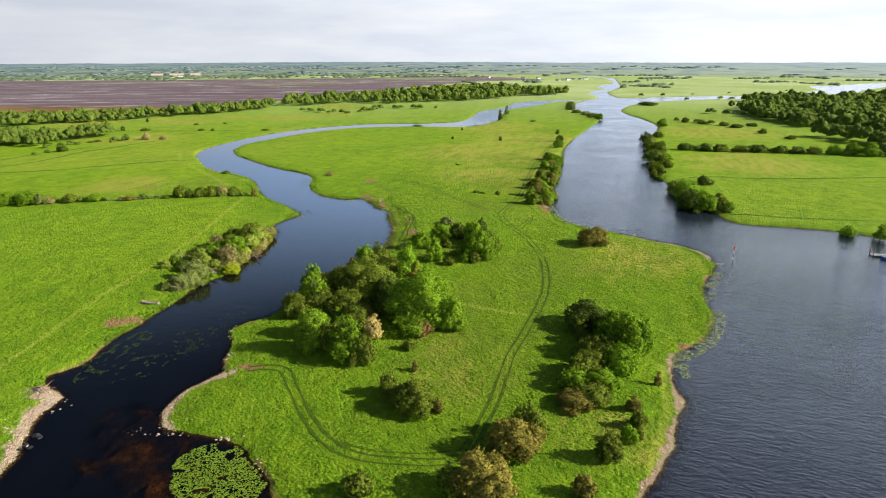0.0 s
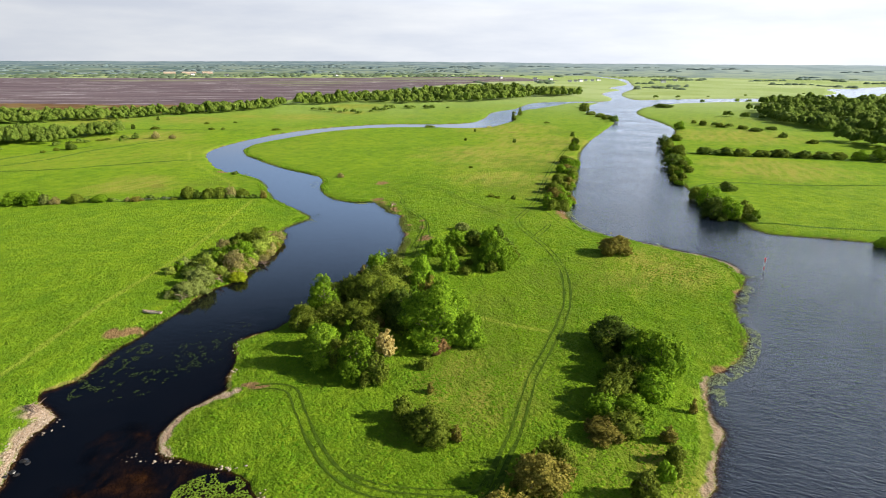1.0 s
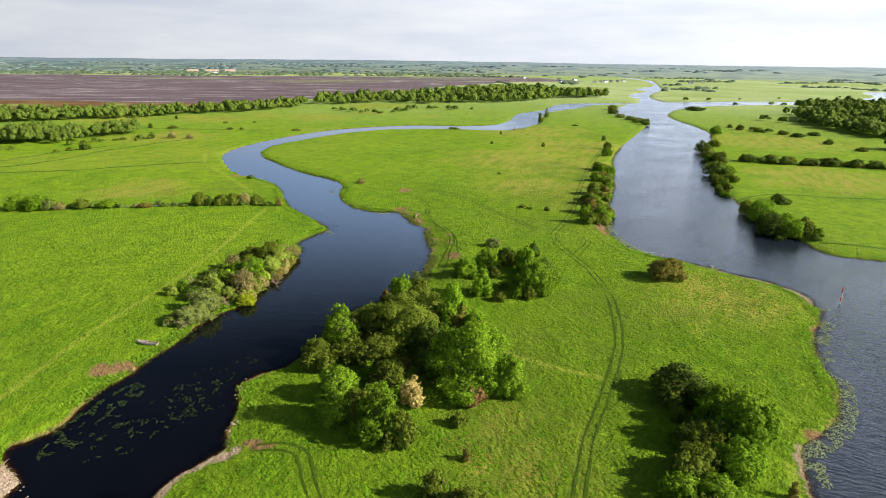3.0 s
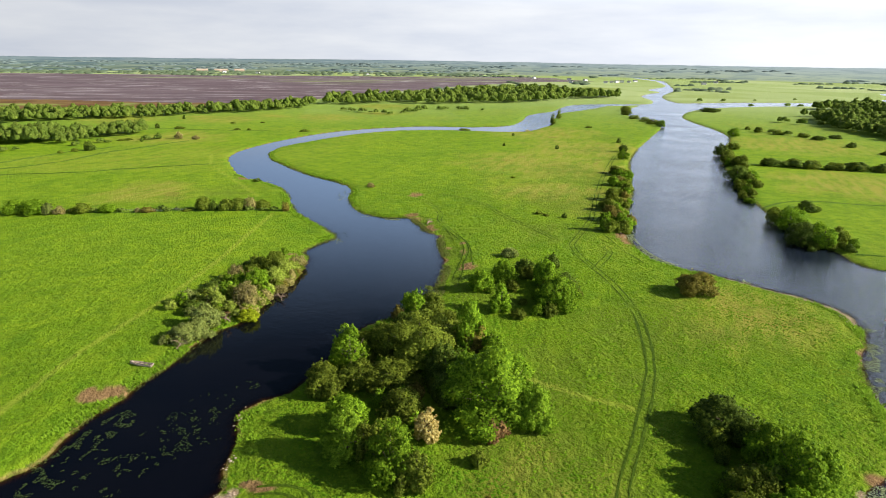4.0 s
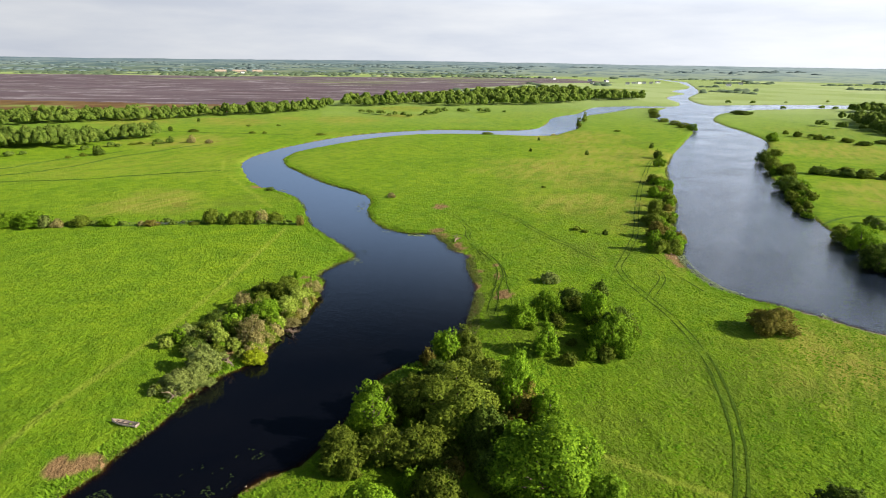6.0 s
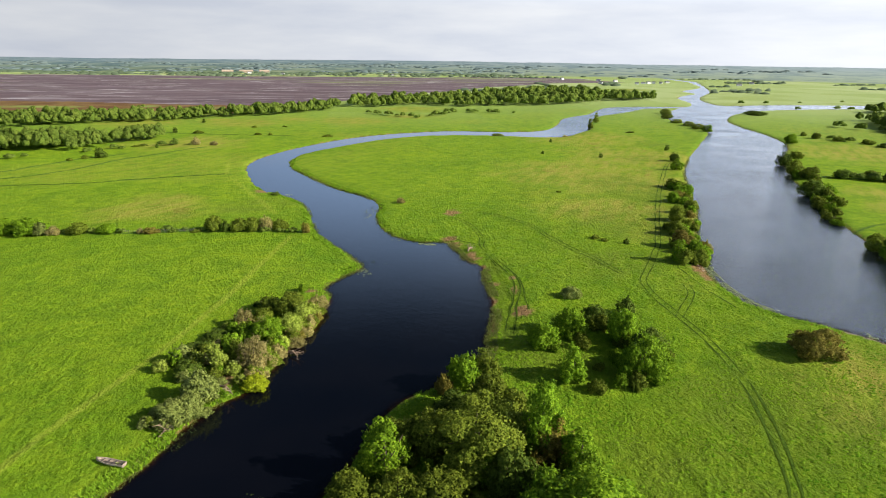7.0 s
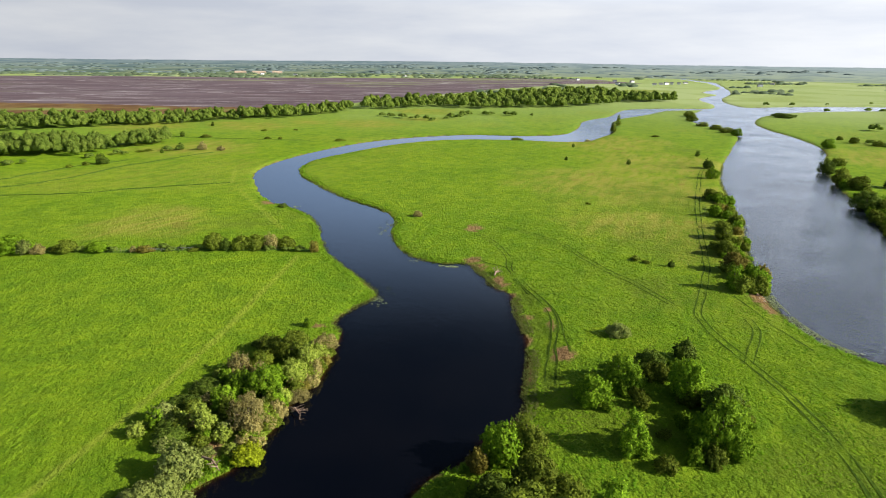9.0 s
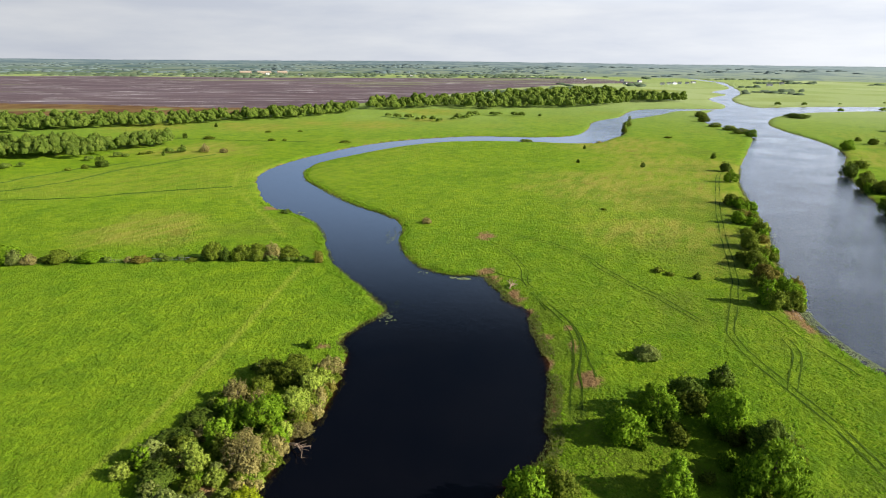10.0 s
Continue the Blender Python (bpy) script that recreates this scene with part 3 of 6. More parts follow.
def height_of(x, y, d, sand, ruts):
    h = 0.80 * (1 - np.exp(-np.maximum(d, 0) / 1.7))
    low = np.maximum(sand, shelf_mask(x, y))
    h = h * (1 - low) + low * 0.09 * np.clip(d, 0, 8)
    h += step(2, 14, d) * (0.28 * soft_noise(x, y, 38, 11) + 0.14 * soft_noise(x, y, 13, 12))
    h += step(0.8, 3, d) * step(0.3, 1.6, ruts) * (0.085 * soft_noise(x, y, 3.2, 13) + 0.075 * soft_noise(x + 0.4 * y, y, 1.45, 14))
    h = np.where(d < 0, np.maximum(0.45 * d, -2.5 + 2.2 * shoal_mask(x, y)), h)
    return h


def beach_mask(x, y, d):
    b = Bins(x, y, 40.0)
    m = 1 - step(0.7, 1.4, b.distance([np.array(l, float) for l in BEACHES[:2]], 12.0) + 0.7 * soft_noise(x, y, 2.0, 21))
    g = 1 - step(1.3, 2.7, b.distance([np.array(BEACHES[2], float)], 12.0) + 1.0 * soft_noise(x, y, 2.0, 22))
    e = 1 - step(0.7, 1.5, b.distance([np.array(BEACHES[3], float)], 12.0) + 0.5 * soft_noise(x, y, 2.0, 23))
    return np.maximum(np.maximum(m, g), e)


def ground_at(pts):
    p = np.array(pts, float)
    d = bank_distance(p[:, 0], p[:, 1])
    return height_of(p[:, 0], p[:, 1], d, beach_mask(p[:, 0], p[:, 1], d), rut_distance(p[:, 0], p[:, 1])[0]), d


# ---- meshes ----
def mesh_from(name, verts, faces, mats, smooth=False, normals=None):
    """A mesh from arrays: verts (n, 3), faces (m, k) with the same k."""
    verts, faces = np.asarray(verts, np.float32), np.asarray(faces, np.int32)
    me = bpy.data.meshes.new(name)
    k = faces.shape[1]
    me.vertices.add(len(verts))
    me.vertices.foreach_set("co", verts.ravel())
    me.loops.add(faces.size)
    me.loops.foreach_set("vertex_index", faces.ravel())
    me.polygons.add(len(faces))
    me.polygons.foreach_set("loop_start", np.arange(0, faces.size, k, dtype=np.int32))
    me.polygons.foreach_set("use_smooth", np.full(len(faces), smooth))
    me.update(calc_edges=True)
    if normals is not None:
        me.normals_split_custom_set_from_vertices(np.asarray(normals, np.float32))
    for m in mats if isinstance(mats, (list, tuple)) else [mats]:
        me.materials.append(m)
    return me


def part(name, data, parent, label="", material=None):
    """Links a mesh or a bmesh as one object under a thing or a part."""
    if isinstance(data, bmesh.types.BMesh):
        me = bpy.data.meshes.new(name)
        data.to_mesh(me)
        data.free()
        me.materials.append(material)
        data = me
    ob = new(name, data)
    ob.parent = parent
    return tagged(ob, label)


# ---- ground and water ----
def build_ground():
    cx, cy = -10.0, 20.0
    fine = np.radians(np.linspace(-47, 39, 350))
    rest = np.radians(np.concatenate([np.linspace(39, 313, 46)[1:-1]]))
    ang = np.concatenate([fine, rest])
    rad = np.concatenate([[0.001, 4, 12, 22, 34], np.exp(np.arange(math.log(44), math.log(330), 0.0060)), np.exp(np.arange(math.log(331), math.log(4880), 0.0108))])
    A, R = np.meshgrid(ang, rad)
    x, y = (cx + R * np.sin(A)).ravel(), (cy + R * np.cos(A)).ravel()
    d = bank_distance(x, y)
    ruts, mid = rut_distance(x, y)
    sand = beach_mask(x, y, d)
    z = height_of(x, y, d, sand, ruts)
    na, nr = len(ang), len(rad)
    i, j = np.meshgrid(np.arange(nr - 1), np.arange(na), indexing="ij")
    a, b = (i * na + j).ravel(), (i * na + (j + 1) % na).ravel()
    faces = np.stack([a, a + na, b + na, b], 1)
    me = mesh_from("ground", np.stack([x, y, z], 1), faces, GROUND, True)
    land = d > 0

    def put(name, v):
        me.attributes.new(name, "FLOAT", "POINT").data.foreach_set("value", np.ascontiguousarray(np.clip(v, 0, 1), np.float32))

    put("sand", sand * step(0.0, 0.4, d))
    mud = np.zeros(len(x))
    for mx, my, mr, ms in MUD:
        k = np.abs(x - mx) + np.abs(y - my) < 30
        q = np.hypot(x[k] - mx, (y[k] - my) / ms) / mr + 0.35 * soft_noise(x[k], y[k], 1.7, 31)
        mud[k] = np.maximum(mud[k], 1 - step(0.75, 1.1, q))
    rim = (1 - step(0.25, 0.9, d)) * step(-0.2, 0.5, soft_noise(x, y, 7, 32))
    put("mud", np.maximum(mud, 0.8 * rim * land))
    put("wet", (1 - step(-0.25, 0.18, d)))
    put("track", (1 - step(0.15, 0.62, ruts)) * step(-0.9, 0.1, soft_noise(x, y, 6, 33)))
    path = Bins(x, y, 40.0).distance([curve_through(l, 2, 6) for l in PATH_LINES], 6.0)
    ditch = Bins(x, y, 40.0).distance([curve_through(l, 4, 8) for l in DITCHES], 6.0)
    put("ditch", 0.45 * (1 - step(0.4, 1.8, ditch + 0.5 * soft_noise(x, y, 6, 41))) * (0.6 + 0.4 * step(-0.6, 0.2, soft_noise(x, y, 11, 42))))
    put("path", (1 - step(0.3, 1.3, path + 0.25 * soft_noise(x, y, 2, 34))))
    lush = step(-0.1, 0.7, soft_noise(x, y, 46, 35)) * 0.6 + (1 - step(3, 12, d)) * 0.6
    for px, py, pr in ((120, 335, 18), (112, 290, 14), (-10, 255, 40), (-35, 300, 40), (15, 235, 24), (60, 160, 16), (-84, 130, 14), (-70, 250, 20)):
        lush = np.maximum(lush, 1.0 - step(0.4, 1.0, np.hypot(x - px, y - py) / pr + 0.2 * soft_noise(x, y, 12, 46)))
    # near ground darkened in colour to set it off from the far haze
    lush = np.maximum(lush, (1 - step(110, 290, np.hypot(x + 10, y))) * (0.8 + 0.35 * soft_noise(x, y, 17, 47)))
    put("lush", lush)
    dry = step(0.25, 0.9, soft_noise(x, y, 60, 36)) * 0.35
    for px, py, pr in ((48, 300, 34), (56, 380, 46), (22, 318, 36), (20, 400, 60), (60, 470, 60), (40, 560, 60), (60, 262, 10), (58, 178, 26), (-260, 606, 45), (-350, 592, 50), (-170, 650, 50), (-128, 704, 30), (2, 112, 18), (45, 88, 9), (28, 88, 12), (227, 524, 70), (180, 360, 50), (-240, 470, 50), (-160, 295, 30), (-290, 618, 26), (-225, 650, 26), (-138, 800, 52), (225, 1420, 70), (-500, 690, 50)):
        dry = np.maximum(dry, 0.95 * (1 - step(0.35, 1.05, 0.22 * soft_noise(x, y, 14, 45) + np.hypot(x - px, y - py) / pr)))
    put("dry", dry)
    rough = np.zeros(len(x))
    for px, py, pr in ((4, 116, 22), (12, 146, 26), (30, 170, 22), (-10, 100, 12), (-100, 318, 22), (-8, 185, 14), (30, 300, 34), (45, 360, 30), (34, 262, 12), (64, 464, 22), (38, 390, 20), (88, 530, 20), (-125, 300, 16), (14, 250, 16)):
        rough = np.maximum(rough, 1 - step(0.4, 1.0, np.hypot(x - px, y - py) / pr + 0.25 * soft_noise(x, y, 9, 43)))
    edge = Bins(x, y, 40.0).distance([isle_w], 12.0) + 2.0 * soft_noise(x, y, 5, 44)
    rough = np.maximum(rough, 0.9 * (1 - step(3.5, 7.5, edge)) * step(183, 192, y) * (1 - step(262, 275, y)))
    put("rough", rough)
    # the peninsula is ungrazed and tussocky, the pastures round it are cropped short
    isle = inside(x, y, LANDS[1]).astype(float)
    put("tussocky", (0.80 + 0.20 * isle) * (1 - 0.50 * step(220, 450, np.hypot(x, y))))
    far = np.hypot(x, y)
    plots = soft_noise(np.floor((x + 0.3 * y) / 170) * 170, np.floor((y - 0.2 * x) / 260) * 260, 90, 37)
    # weight of the painted haze grows with distance; plots vary it
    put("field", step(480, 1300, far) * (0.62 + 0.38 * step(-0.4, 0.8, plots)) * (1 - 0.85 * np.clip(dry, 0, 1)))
    wob = 26 * soft_noise(x, y, 90, 38)
    put("bog", inside(x + wob, y + wob, BOG).astype(float) * (1 - 0.55 * step(0.35, 0.6, soft_noise((x + 0.25 * y) / 9, y - 0.25 * x, 45, 39)) * step(1250, 1500, far)))
    put("heath", inside(x + wob, y + wob, HEATH).astype(float) * step(-1.0, -0.5, soft_noise(x, y, 40, 40)))
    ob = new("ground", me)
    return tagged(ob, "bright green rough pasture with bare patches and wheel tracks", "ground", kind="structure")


ground = build_ground()


def build_water():
    """One level sheet, dense near the walk; it knows how shallow it is."""
    ang = np.radians(np.concatenate([np.linspace(-47, 39, 240), np.linspace(39, 313, 40)[1:-1]]))
    rad = np.concatenate([[0.001, 12, 30], np.exp(np.arange(math.log(44), math.log(300), 0.0110)), np.exp(np.arange(math.log(310), math.log(4300), 0.16))])
    A, R = np.meshgrid(ang, rad)
    x, y = (-10 + R * np.sin(A)).ravel(), (20 + R * np.cos(A)).ravel()
    d = bank_distance(x, y)
    na, nr = len(ang), len(rad)
    i, j = np.meshgrid(np.arange(nr - 1), np.arange(na), indexing="ij")
    a, b = (i * na + j).ravel(), (i * na + (j + 1) % na).ravel()
    me = mesh_from("water", np.stack([x, y, 0 * x], 1), np.stack([a, a + na, b + na, b], 1), WATER, True)
    near = (1 - step(200, 290, R.ravel()))
    v = np.maximum(0.85 * np.exp(np.minimum(d, 0) / 0.75) * near, 0.78 * shoal_mask(x, y) * (0.55 + 0.45 * soft_noise(x, y, 2.2, 50)))
    me.attributes.new("shallow", "FLOAT", "POINT").data.foreach_set("value", np.ascontiguousarray(np.clip(v, 0, 0.9), np.float32))
    tagged(new("water", me), "dark rippled river water that mirrors the sky", "water", kind="structure")


build_water()


# ---- trees and bushes ----
def leaf_cards(rng, centres, normals, size):
    """Small leaf sprays, one at each centre: three-cornered near the walk, bent and four-cornered far off. Their shading follows
    the rounded form of the crown."""
    n = len(centres)
    u = rng.normal(size=(n, 3))
    nn = normals + rng.normal(size=(n, 3)) * (0.55 if size < 0.5 else 0.4 if size < 1 else 0.22)
    nn /= np.linalg.norm(nn, axis=1)[:, None] + 1e-9
    u -= (u * nn).sum(1)[:, None] * nn
    u /= np.linalg.norm(u, axis=1)[:, None] + 1e-9
    v = np.cross(nn, u)
    s = size * rng.uniform(0.6, 1.3, (n, 1))
    bend = nn * s * rng.uniform(-0.2, 0.3, (n, 1))
    c = centres
    if size < 0.45:
        q = np.stack([c - u * s * 0.55, c + u * s * 0.4 - v * s * 0.55, c + u * s * 0.4 + v * s * 0.55 + bend], 1)
    else:
        q = np.stack([c - u * s * 0.5, c - v * s * 0.36 + bend, c + u * s * 0.5, c + v * s * 0.36 + bend], 1)
    k = q.shape[1]
    flip = (nn * normals).sum(1) < 0
    q[flip] = q[flip][:, ::-1]
    soft = normals * 0.52 + np.where(flip[:, None], -nn, nn) * 0.62
    soft /= np.linalg.norm(soft, axis=1)[:, None] + 1e-9
    return q.reshape(-1, 3), np.arange(k * n).reshape(n, k), np.repeat(soft, k, axis=0)


def crown_arrays(seed, w, h, leaf, style="round", fill=1.0, most=60):
    """A crown of many leaf sprays, w wide and h high, from its foot: limbs carry rounded heads of uneven size, and each head is built of
    small lobes, with shaded gaps between them."""
    rng = np.random.default_rng(seed)
    main = 0.40 if style == "round" else 0.32
    heads = [(w * rng.uniform(-0.06, 0.06), w * rng.uniform(-0.06, 0.06), w * main, h)]
    turn = rng.uniform(0, 6.28)
    for k in range(5 if style == "round" else 3):
        a = turn + k * 1.4 + rng.uniform(-0.35, 0.35)
        off, r = w * rng.uniform(0.22, 0.36), w * rng.uniform(0.16, 0.29)
        heads.append((off * math.cos(a), off * math.sin(a), r, h * rng.uniform(0.38, 0.84)))
    total = min(np.clip(26 + w * 5, 32, 84), most)
    share = sum(q[2] for q in heads)
    lobes = []
    for x, y, r, tall in heads:
        z0, rz = tall * 0.42, tall * 0.58
        n = max(2, int(total * r / share))
        for i in range(n):
            u, a = rng.uniform(-0.45, 1.0), 2.39996 * i + rng.uniform(-0.5, 0.5)
            q = math.sqrt(1 - u * u)
            s = r * rng.uniform(0.15, 0.40) * (1.25 if most < 30 else 1.0)
            sz = min(s, rz * 0.5) * rng.uniform(0.75, 1.1)
            lobes.append((x + q * math.cos(a) * (r - 0.7 * s), y + q * math.sin(a) * (r - 0.7 * s), max(sz * 0.5, z0 + u * (rz - 0.8 * sz)), s, sz))
        lobes.append((x, y, z0, r * 0.74, rz * 0.76))
    C, P = [], []
    for i, (x, y, z, s, sz) in enumerate(lobes):
        area = 4 * math.pi * s * (s + sz) / 2
        k = int(max(8, fill * 1.05 * area / (leaf * leaf * 0.42)))
        p = rng.normal(size=(k, 3))
        p /= np.linalg.norm(p, axis=1)[:, None]
        c = np.array((x, y, z)) + p * rng.uniform(0.76, 1.12, (k, 1)) * np.array((s, s, sz))
        ok = (c[:, 2] > 0.10) & ((p[:, 2] > -0.5) | (c[:, 2] < 0.3 * h))
        for j, (x2, y2, z2, s2, sz2) in enumerate(lobes):       # leave out what lies deep in another lobe
            if j != i:
                ok &= ((c[:, 0] - x2) / s2) ** 2 + ((c[:, 1] - y2) / s2) ** 2 + ((c[:, 2] - z2) / sz2) ** 2 > 0.55
        C.append(c[ok]), P.append(p[ok])
    # leafy shoots that stand out of the heads and break their outline
    for x, y, r, tall in heads:
        k = int(min(28, 6 + 6 * r) * (1.0 if leaf < 0.5 else 0.3))
        p = rng.normal(size=(k, 3))
        p[:, 2] = np.abs(p[:, 2]) - 0.25
        p /= np.linalg.norm(p, axis=1)[:, None]
        foot = np.array((x, y, tall * 0.42)) + p * np.array((r, r, tall * 0.58)) * rng.uniform(0.84, 0.98, (k, 1))
        way = p * 0.7 + np.array((0, 0, 0.55)) + rng.normal(size=(k, 3)) * 0.25
        way /= np.linalg.norm(way, axis=1)[:, None]
        reach = r * rng.uniform(0.18, 0.50, (k, 1))
        per = int(max(4, fill * 13))
        t = rng.uniform(0, 1, (k, per, 1))
        side = rng.normal(size=(k, per, 3))
        c = (foot[:, None] + way[:, None] * t * reach[:, None] + side * (1.05 - t) * 0.20 * reach[:, None]).reshape(-1, 3)
        q = (side * 0.6 + way[:, None]).reshape(-1, 3)
        q /= np.linalg.norm(q, axis=1)[:, None] + 1e-9
        ok = c[:, 2] > 0.2
        C.append(c[ok]), P.append(q[ok])
    C, P = np.vstack(C), np.vstack(P)
    whole = C - np.array((0, 0, h * 0.35))          # lobes and crown both round the shading
    whole /= np.array((w * 0.5, w * 0.5, h * 0.6))
    whole /= np.linalg.norm(whole, axis=1)[:, None] + 1e-9
    P = P * 0.70 + whole * 0.45
    P /= np.linalg.norm(P, axis=1)[:, None] + 1e-9
    return leaf_cards(rng, C, P, leaf)


def crown_mesh(name, seed, w, h, mat, leaf, style="round", fill=1.0):
    v, f, n = crown_arrays(seed, w, h, leaf, style, fill)
    return mesh_from(name, v, f, mat, True, n)


def tube(verts, faces, a, b, ra, rb, sides=6):
    """Adds a tapered limb from a to b to the lists."""
    a, b = Vector(a), Vector(b)
    q = (b - a).to_track_quat("Z", "Y").to_matrix()
    base = len(verts)
    for c, r in ((a, ra), (b, rb)):
        for i in range(sides):
            t = 2 * math.pi * i / sides
            verts.append(tuple(c + q @ Vector((r * math.cos(t), r * math.sin(t), 0))))
    for i in range(sides):
        j = (i + 1) % sides
        faces.append((base + i, base + j, base + sides + j, base + sides + i))


def trunk_mesh(seed, w, h):
    rng = random.Random(seed)
    verts, faces = [], []
    r = 0.035 * h + 0.03
    top = (rng.uniform(-0.06, 0.06) * w, rng.uniform(-0.06, 0.06) * w, h * 0.42)
    tube(verts, faces, (0, 0, -0.25), top, r, r * 0.7, 8)
    tube(verts, faces, top, (top[0] * 1.6, top[1] * 1.6, h * 0.8), r * 0.7, r * 0.2)
    for i in range(6):
        a = i * 1.05 + rng.uniform(-0.4, 0.4)
        z0 = h * rng.uniform(0.12, 0.42)
        tip = (w * 0.36 * math.cos(a), w * 0.36 * math.sin(a), z0 + h * rng.uniform(0.15, 0.4))
        mid = (tip[0] * 0.5, tip[1] * 0.5, (z0 + tip[2]) / 2 - 0.02 * h)
        tube(verts, faces, (top[0] * z0 / (h * 0.42), top[1] * z0 / (h * 0.42), z0), mid, r * 0.45, r * 0.3, 5)
        tube(verts, faces, mid, tip, r * 0.3, r * 0.1, 5)
    return mesh_from("trunk", verts, faces, BARK, True)


LOOK = {"g": "green-leaved", "o": "olive-green", "d": "dark green", "l": "fresh lime-green", "r": "russet-brown", "t": "twiggy, half-bare",
        "w": "yellow-green willow", "p": "silvery grey-green willow", "y": "bright yellow-green", "c": "cream-flowering", "b": "red-brown"}
crowns, trunks = {}, {}
SIZES = (1.6, 2.6, 4.0, 5.6, 7.4, 9.6, 12.5, 16.0)


def plant(x, y, z, h, w, kind, place, far, rng, group=""):
    """One tree or bush: a trunk with limbs and a crown, at its true size."""
    k = min(range(len(SIZES)), key=lambda i: abs(math.log(SIZES[i] / w)))
    var = rng.randrange(3)
    leaf = (0.52 if far == 1 else 0.35 if w > 8 else 0.30 if w > 3 else 0.22) * (0.75 if kind == "t" else 1.0)
    tall = 1 if h / w > 1.1 else 0
    base_h = SIZES[k] * (1.25 if tall else 0.8)
    key = (k, var, kind, far, tall)
    if key not in crowns:
        fill = 0.55 if kind == "t" else 1.0
        crowns[key] = crown_mesh("crown", hash((k, var, far, tall)) % 9973, SIZES[k], base_h, LEAVES[kind], leaf, "cone" if tall and var == 1 else "round", fill)
    if (k, var, tall) not in trunks:
        trunks[k, var, tall] = trunk_mesh(k * 31 + var, SIZES[k], base_h)
    what = "tree" if h > 4.5 else "bush"
    ob = new(what)
    ob.matrix_world = Matrix.LocRotScale((x, y, z - 0.05), Euler((0, 0, rng.uniform(0, 6.28))), (1.03 * w / SIZES[k] * rng.uniform(0.92, 1.12), 1.03 * w / SIZES[k] * rng.uniform(0.92, 1.12), 1.02 * h / base_h))
    part("trunk", trunks[k, var, tall], ob)
    part("crown", crowns[key], ob)
    size = "tall" if h > 9 else "medium" if h > 4.5 else "low"
    return tagged(ob, f"{size} {LOOK[kind]} {what} {place}", what, group)


# x, y, height, width, kind of leaf
MAIN_CLUMP = [
    (-34.1, 144.9, 9.7, 8.6, 'g'), (-37.3, 137.3, 4.6, 7.6, 'o'), (-25.4, 139.2, 4.9, 9.0, 'o'), (-20.5, 152.2, 9.6, 17.0, 'o'), (-24.6, 172.0, 6.6, 6.2, 'g'), (-21.0, 173.6, 6.8, 5.6, 'o'),
    (-28.1, 169.3, 3.6, 3.4, 'r'), (-11.1, 153.5, 12.1, 6.8, 'g'), (-9.5, 151.5, 7.6, 6.2, 'r'), (-19.2, 146.5, 6.1, 6.1, 'g'), (-5.8, 132.5, 12.0, 16.5, 'g'), (-11.5, 138, 8.5, 8, 'l'), (1.0, 129, 7.5, 7.0, 'l'),
    (-6.0, 124.8, 3.2, 4.4, 'b'), (-16.8, 123.6, 5.6, 4.4, 'c'), (-28.5, 117.5, 8.5, 7.0, 'l'), (-25.8, 117.5, 6.8, 3.4, 'o'), (-21.0, 114.0, 9.5, 8.5, 'g'), (-17.2, 111.9, 6.7, 4.5, 'o'),
]
SMALL_CLUMP = [
    (-9.2, 191.1, 5.0, 6.2, 'g'), (-2.3, 198.0, 5.8, 7.9, 'g'), (-4.2, 177.0, 7.3, 5.7, 'g'), (3.2, 203.8, 4.7, 6.0, 'd'), (8.3, 195.2, 7.3, 6.9, 'g'), (9.3, 180.4, 8.9, 8.2, 'g'),
    (15.0, 186.3, 5.1, 3.9, 'o'), (11.5, 210.6, 4.4, 4.3, 'd'), (-0.6, 220.0, 2.8, 4.9, 'p'), (48.0, 193.8, 5.8, 9.4, 'r'),
]
SHORE_CLUMP = [
    (32.5, 130.3, 5.6, 10.3, 'd'), (37.6, 115.6, 9.2, 10.0, 'g'), (30.2, 113.3, 5.0, 7.0, 'o'), (34.4, 114.8, 5.5, 4.7, 'd'), (23.6, 102.0, 4.1, 5.7, 'g'), (28.9, 101.6, 3.7, 7.2, 'g'),
    (22.9, 95.5, 2.6, 7.4, 'r'), (40.0, 103.6, 3.2, 1.5, 'r'), (32.8, 94.4, 3.0, 2.7, 'r'), (31.9, 89.5, 3.0, 3.0, 'o'), (25.0, 80.8, 5.0, 3.6, 'o'), (29.3, 85.5, 2.9, 2.7, 'g'),
    (31.0, 85.8, 2.8, 1.4, 'o'), (10.2, 81.8, 5.6, 7.6, 'r'), (13.0, 86.8, 5.4, 6.4, 'o'), (5.0, 72.8, 6.0, 9.2, 'r'), (0.4, 73.6, 3.2, 4.6, 'o'), (19.5, 72.7, 3.2, 3.6, 'r'), (-13.0, 72.6, 3.5, 4.0, 'o'), (-6.2, 94.1, 5.2, 7.6, 'o'),
]
SHORE_CLUMP_B = [
    (-10.9, 99.5, 4.1, 4.1, 'o'), (-6.6, 108.6, 2.2, 1.6, 'r'), (-1.9, 94.0, 2.8, 2.5, 'r'),
]
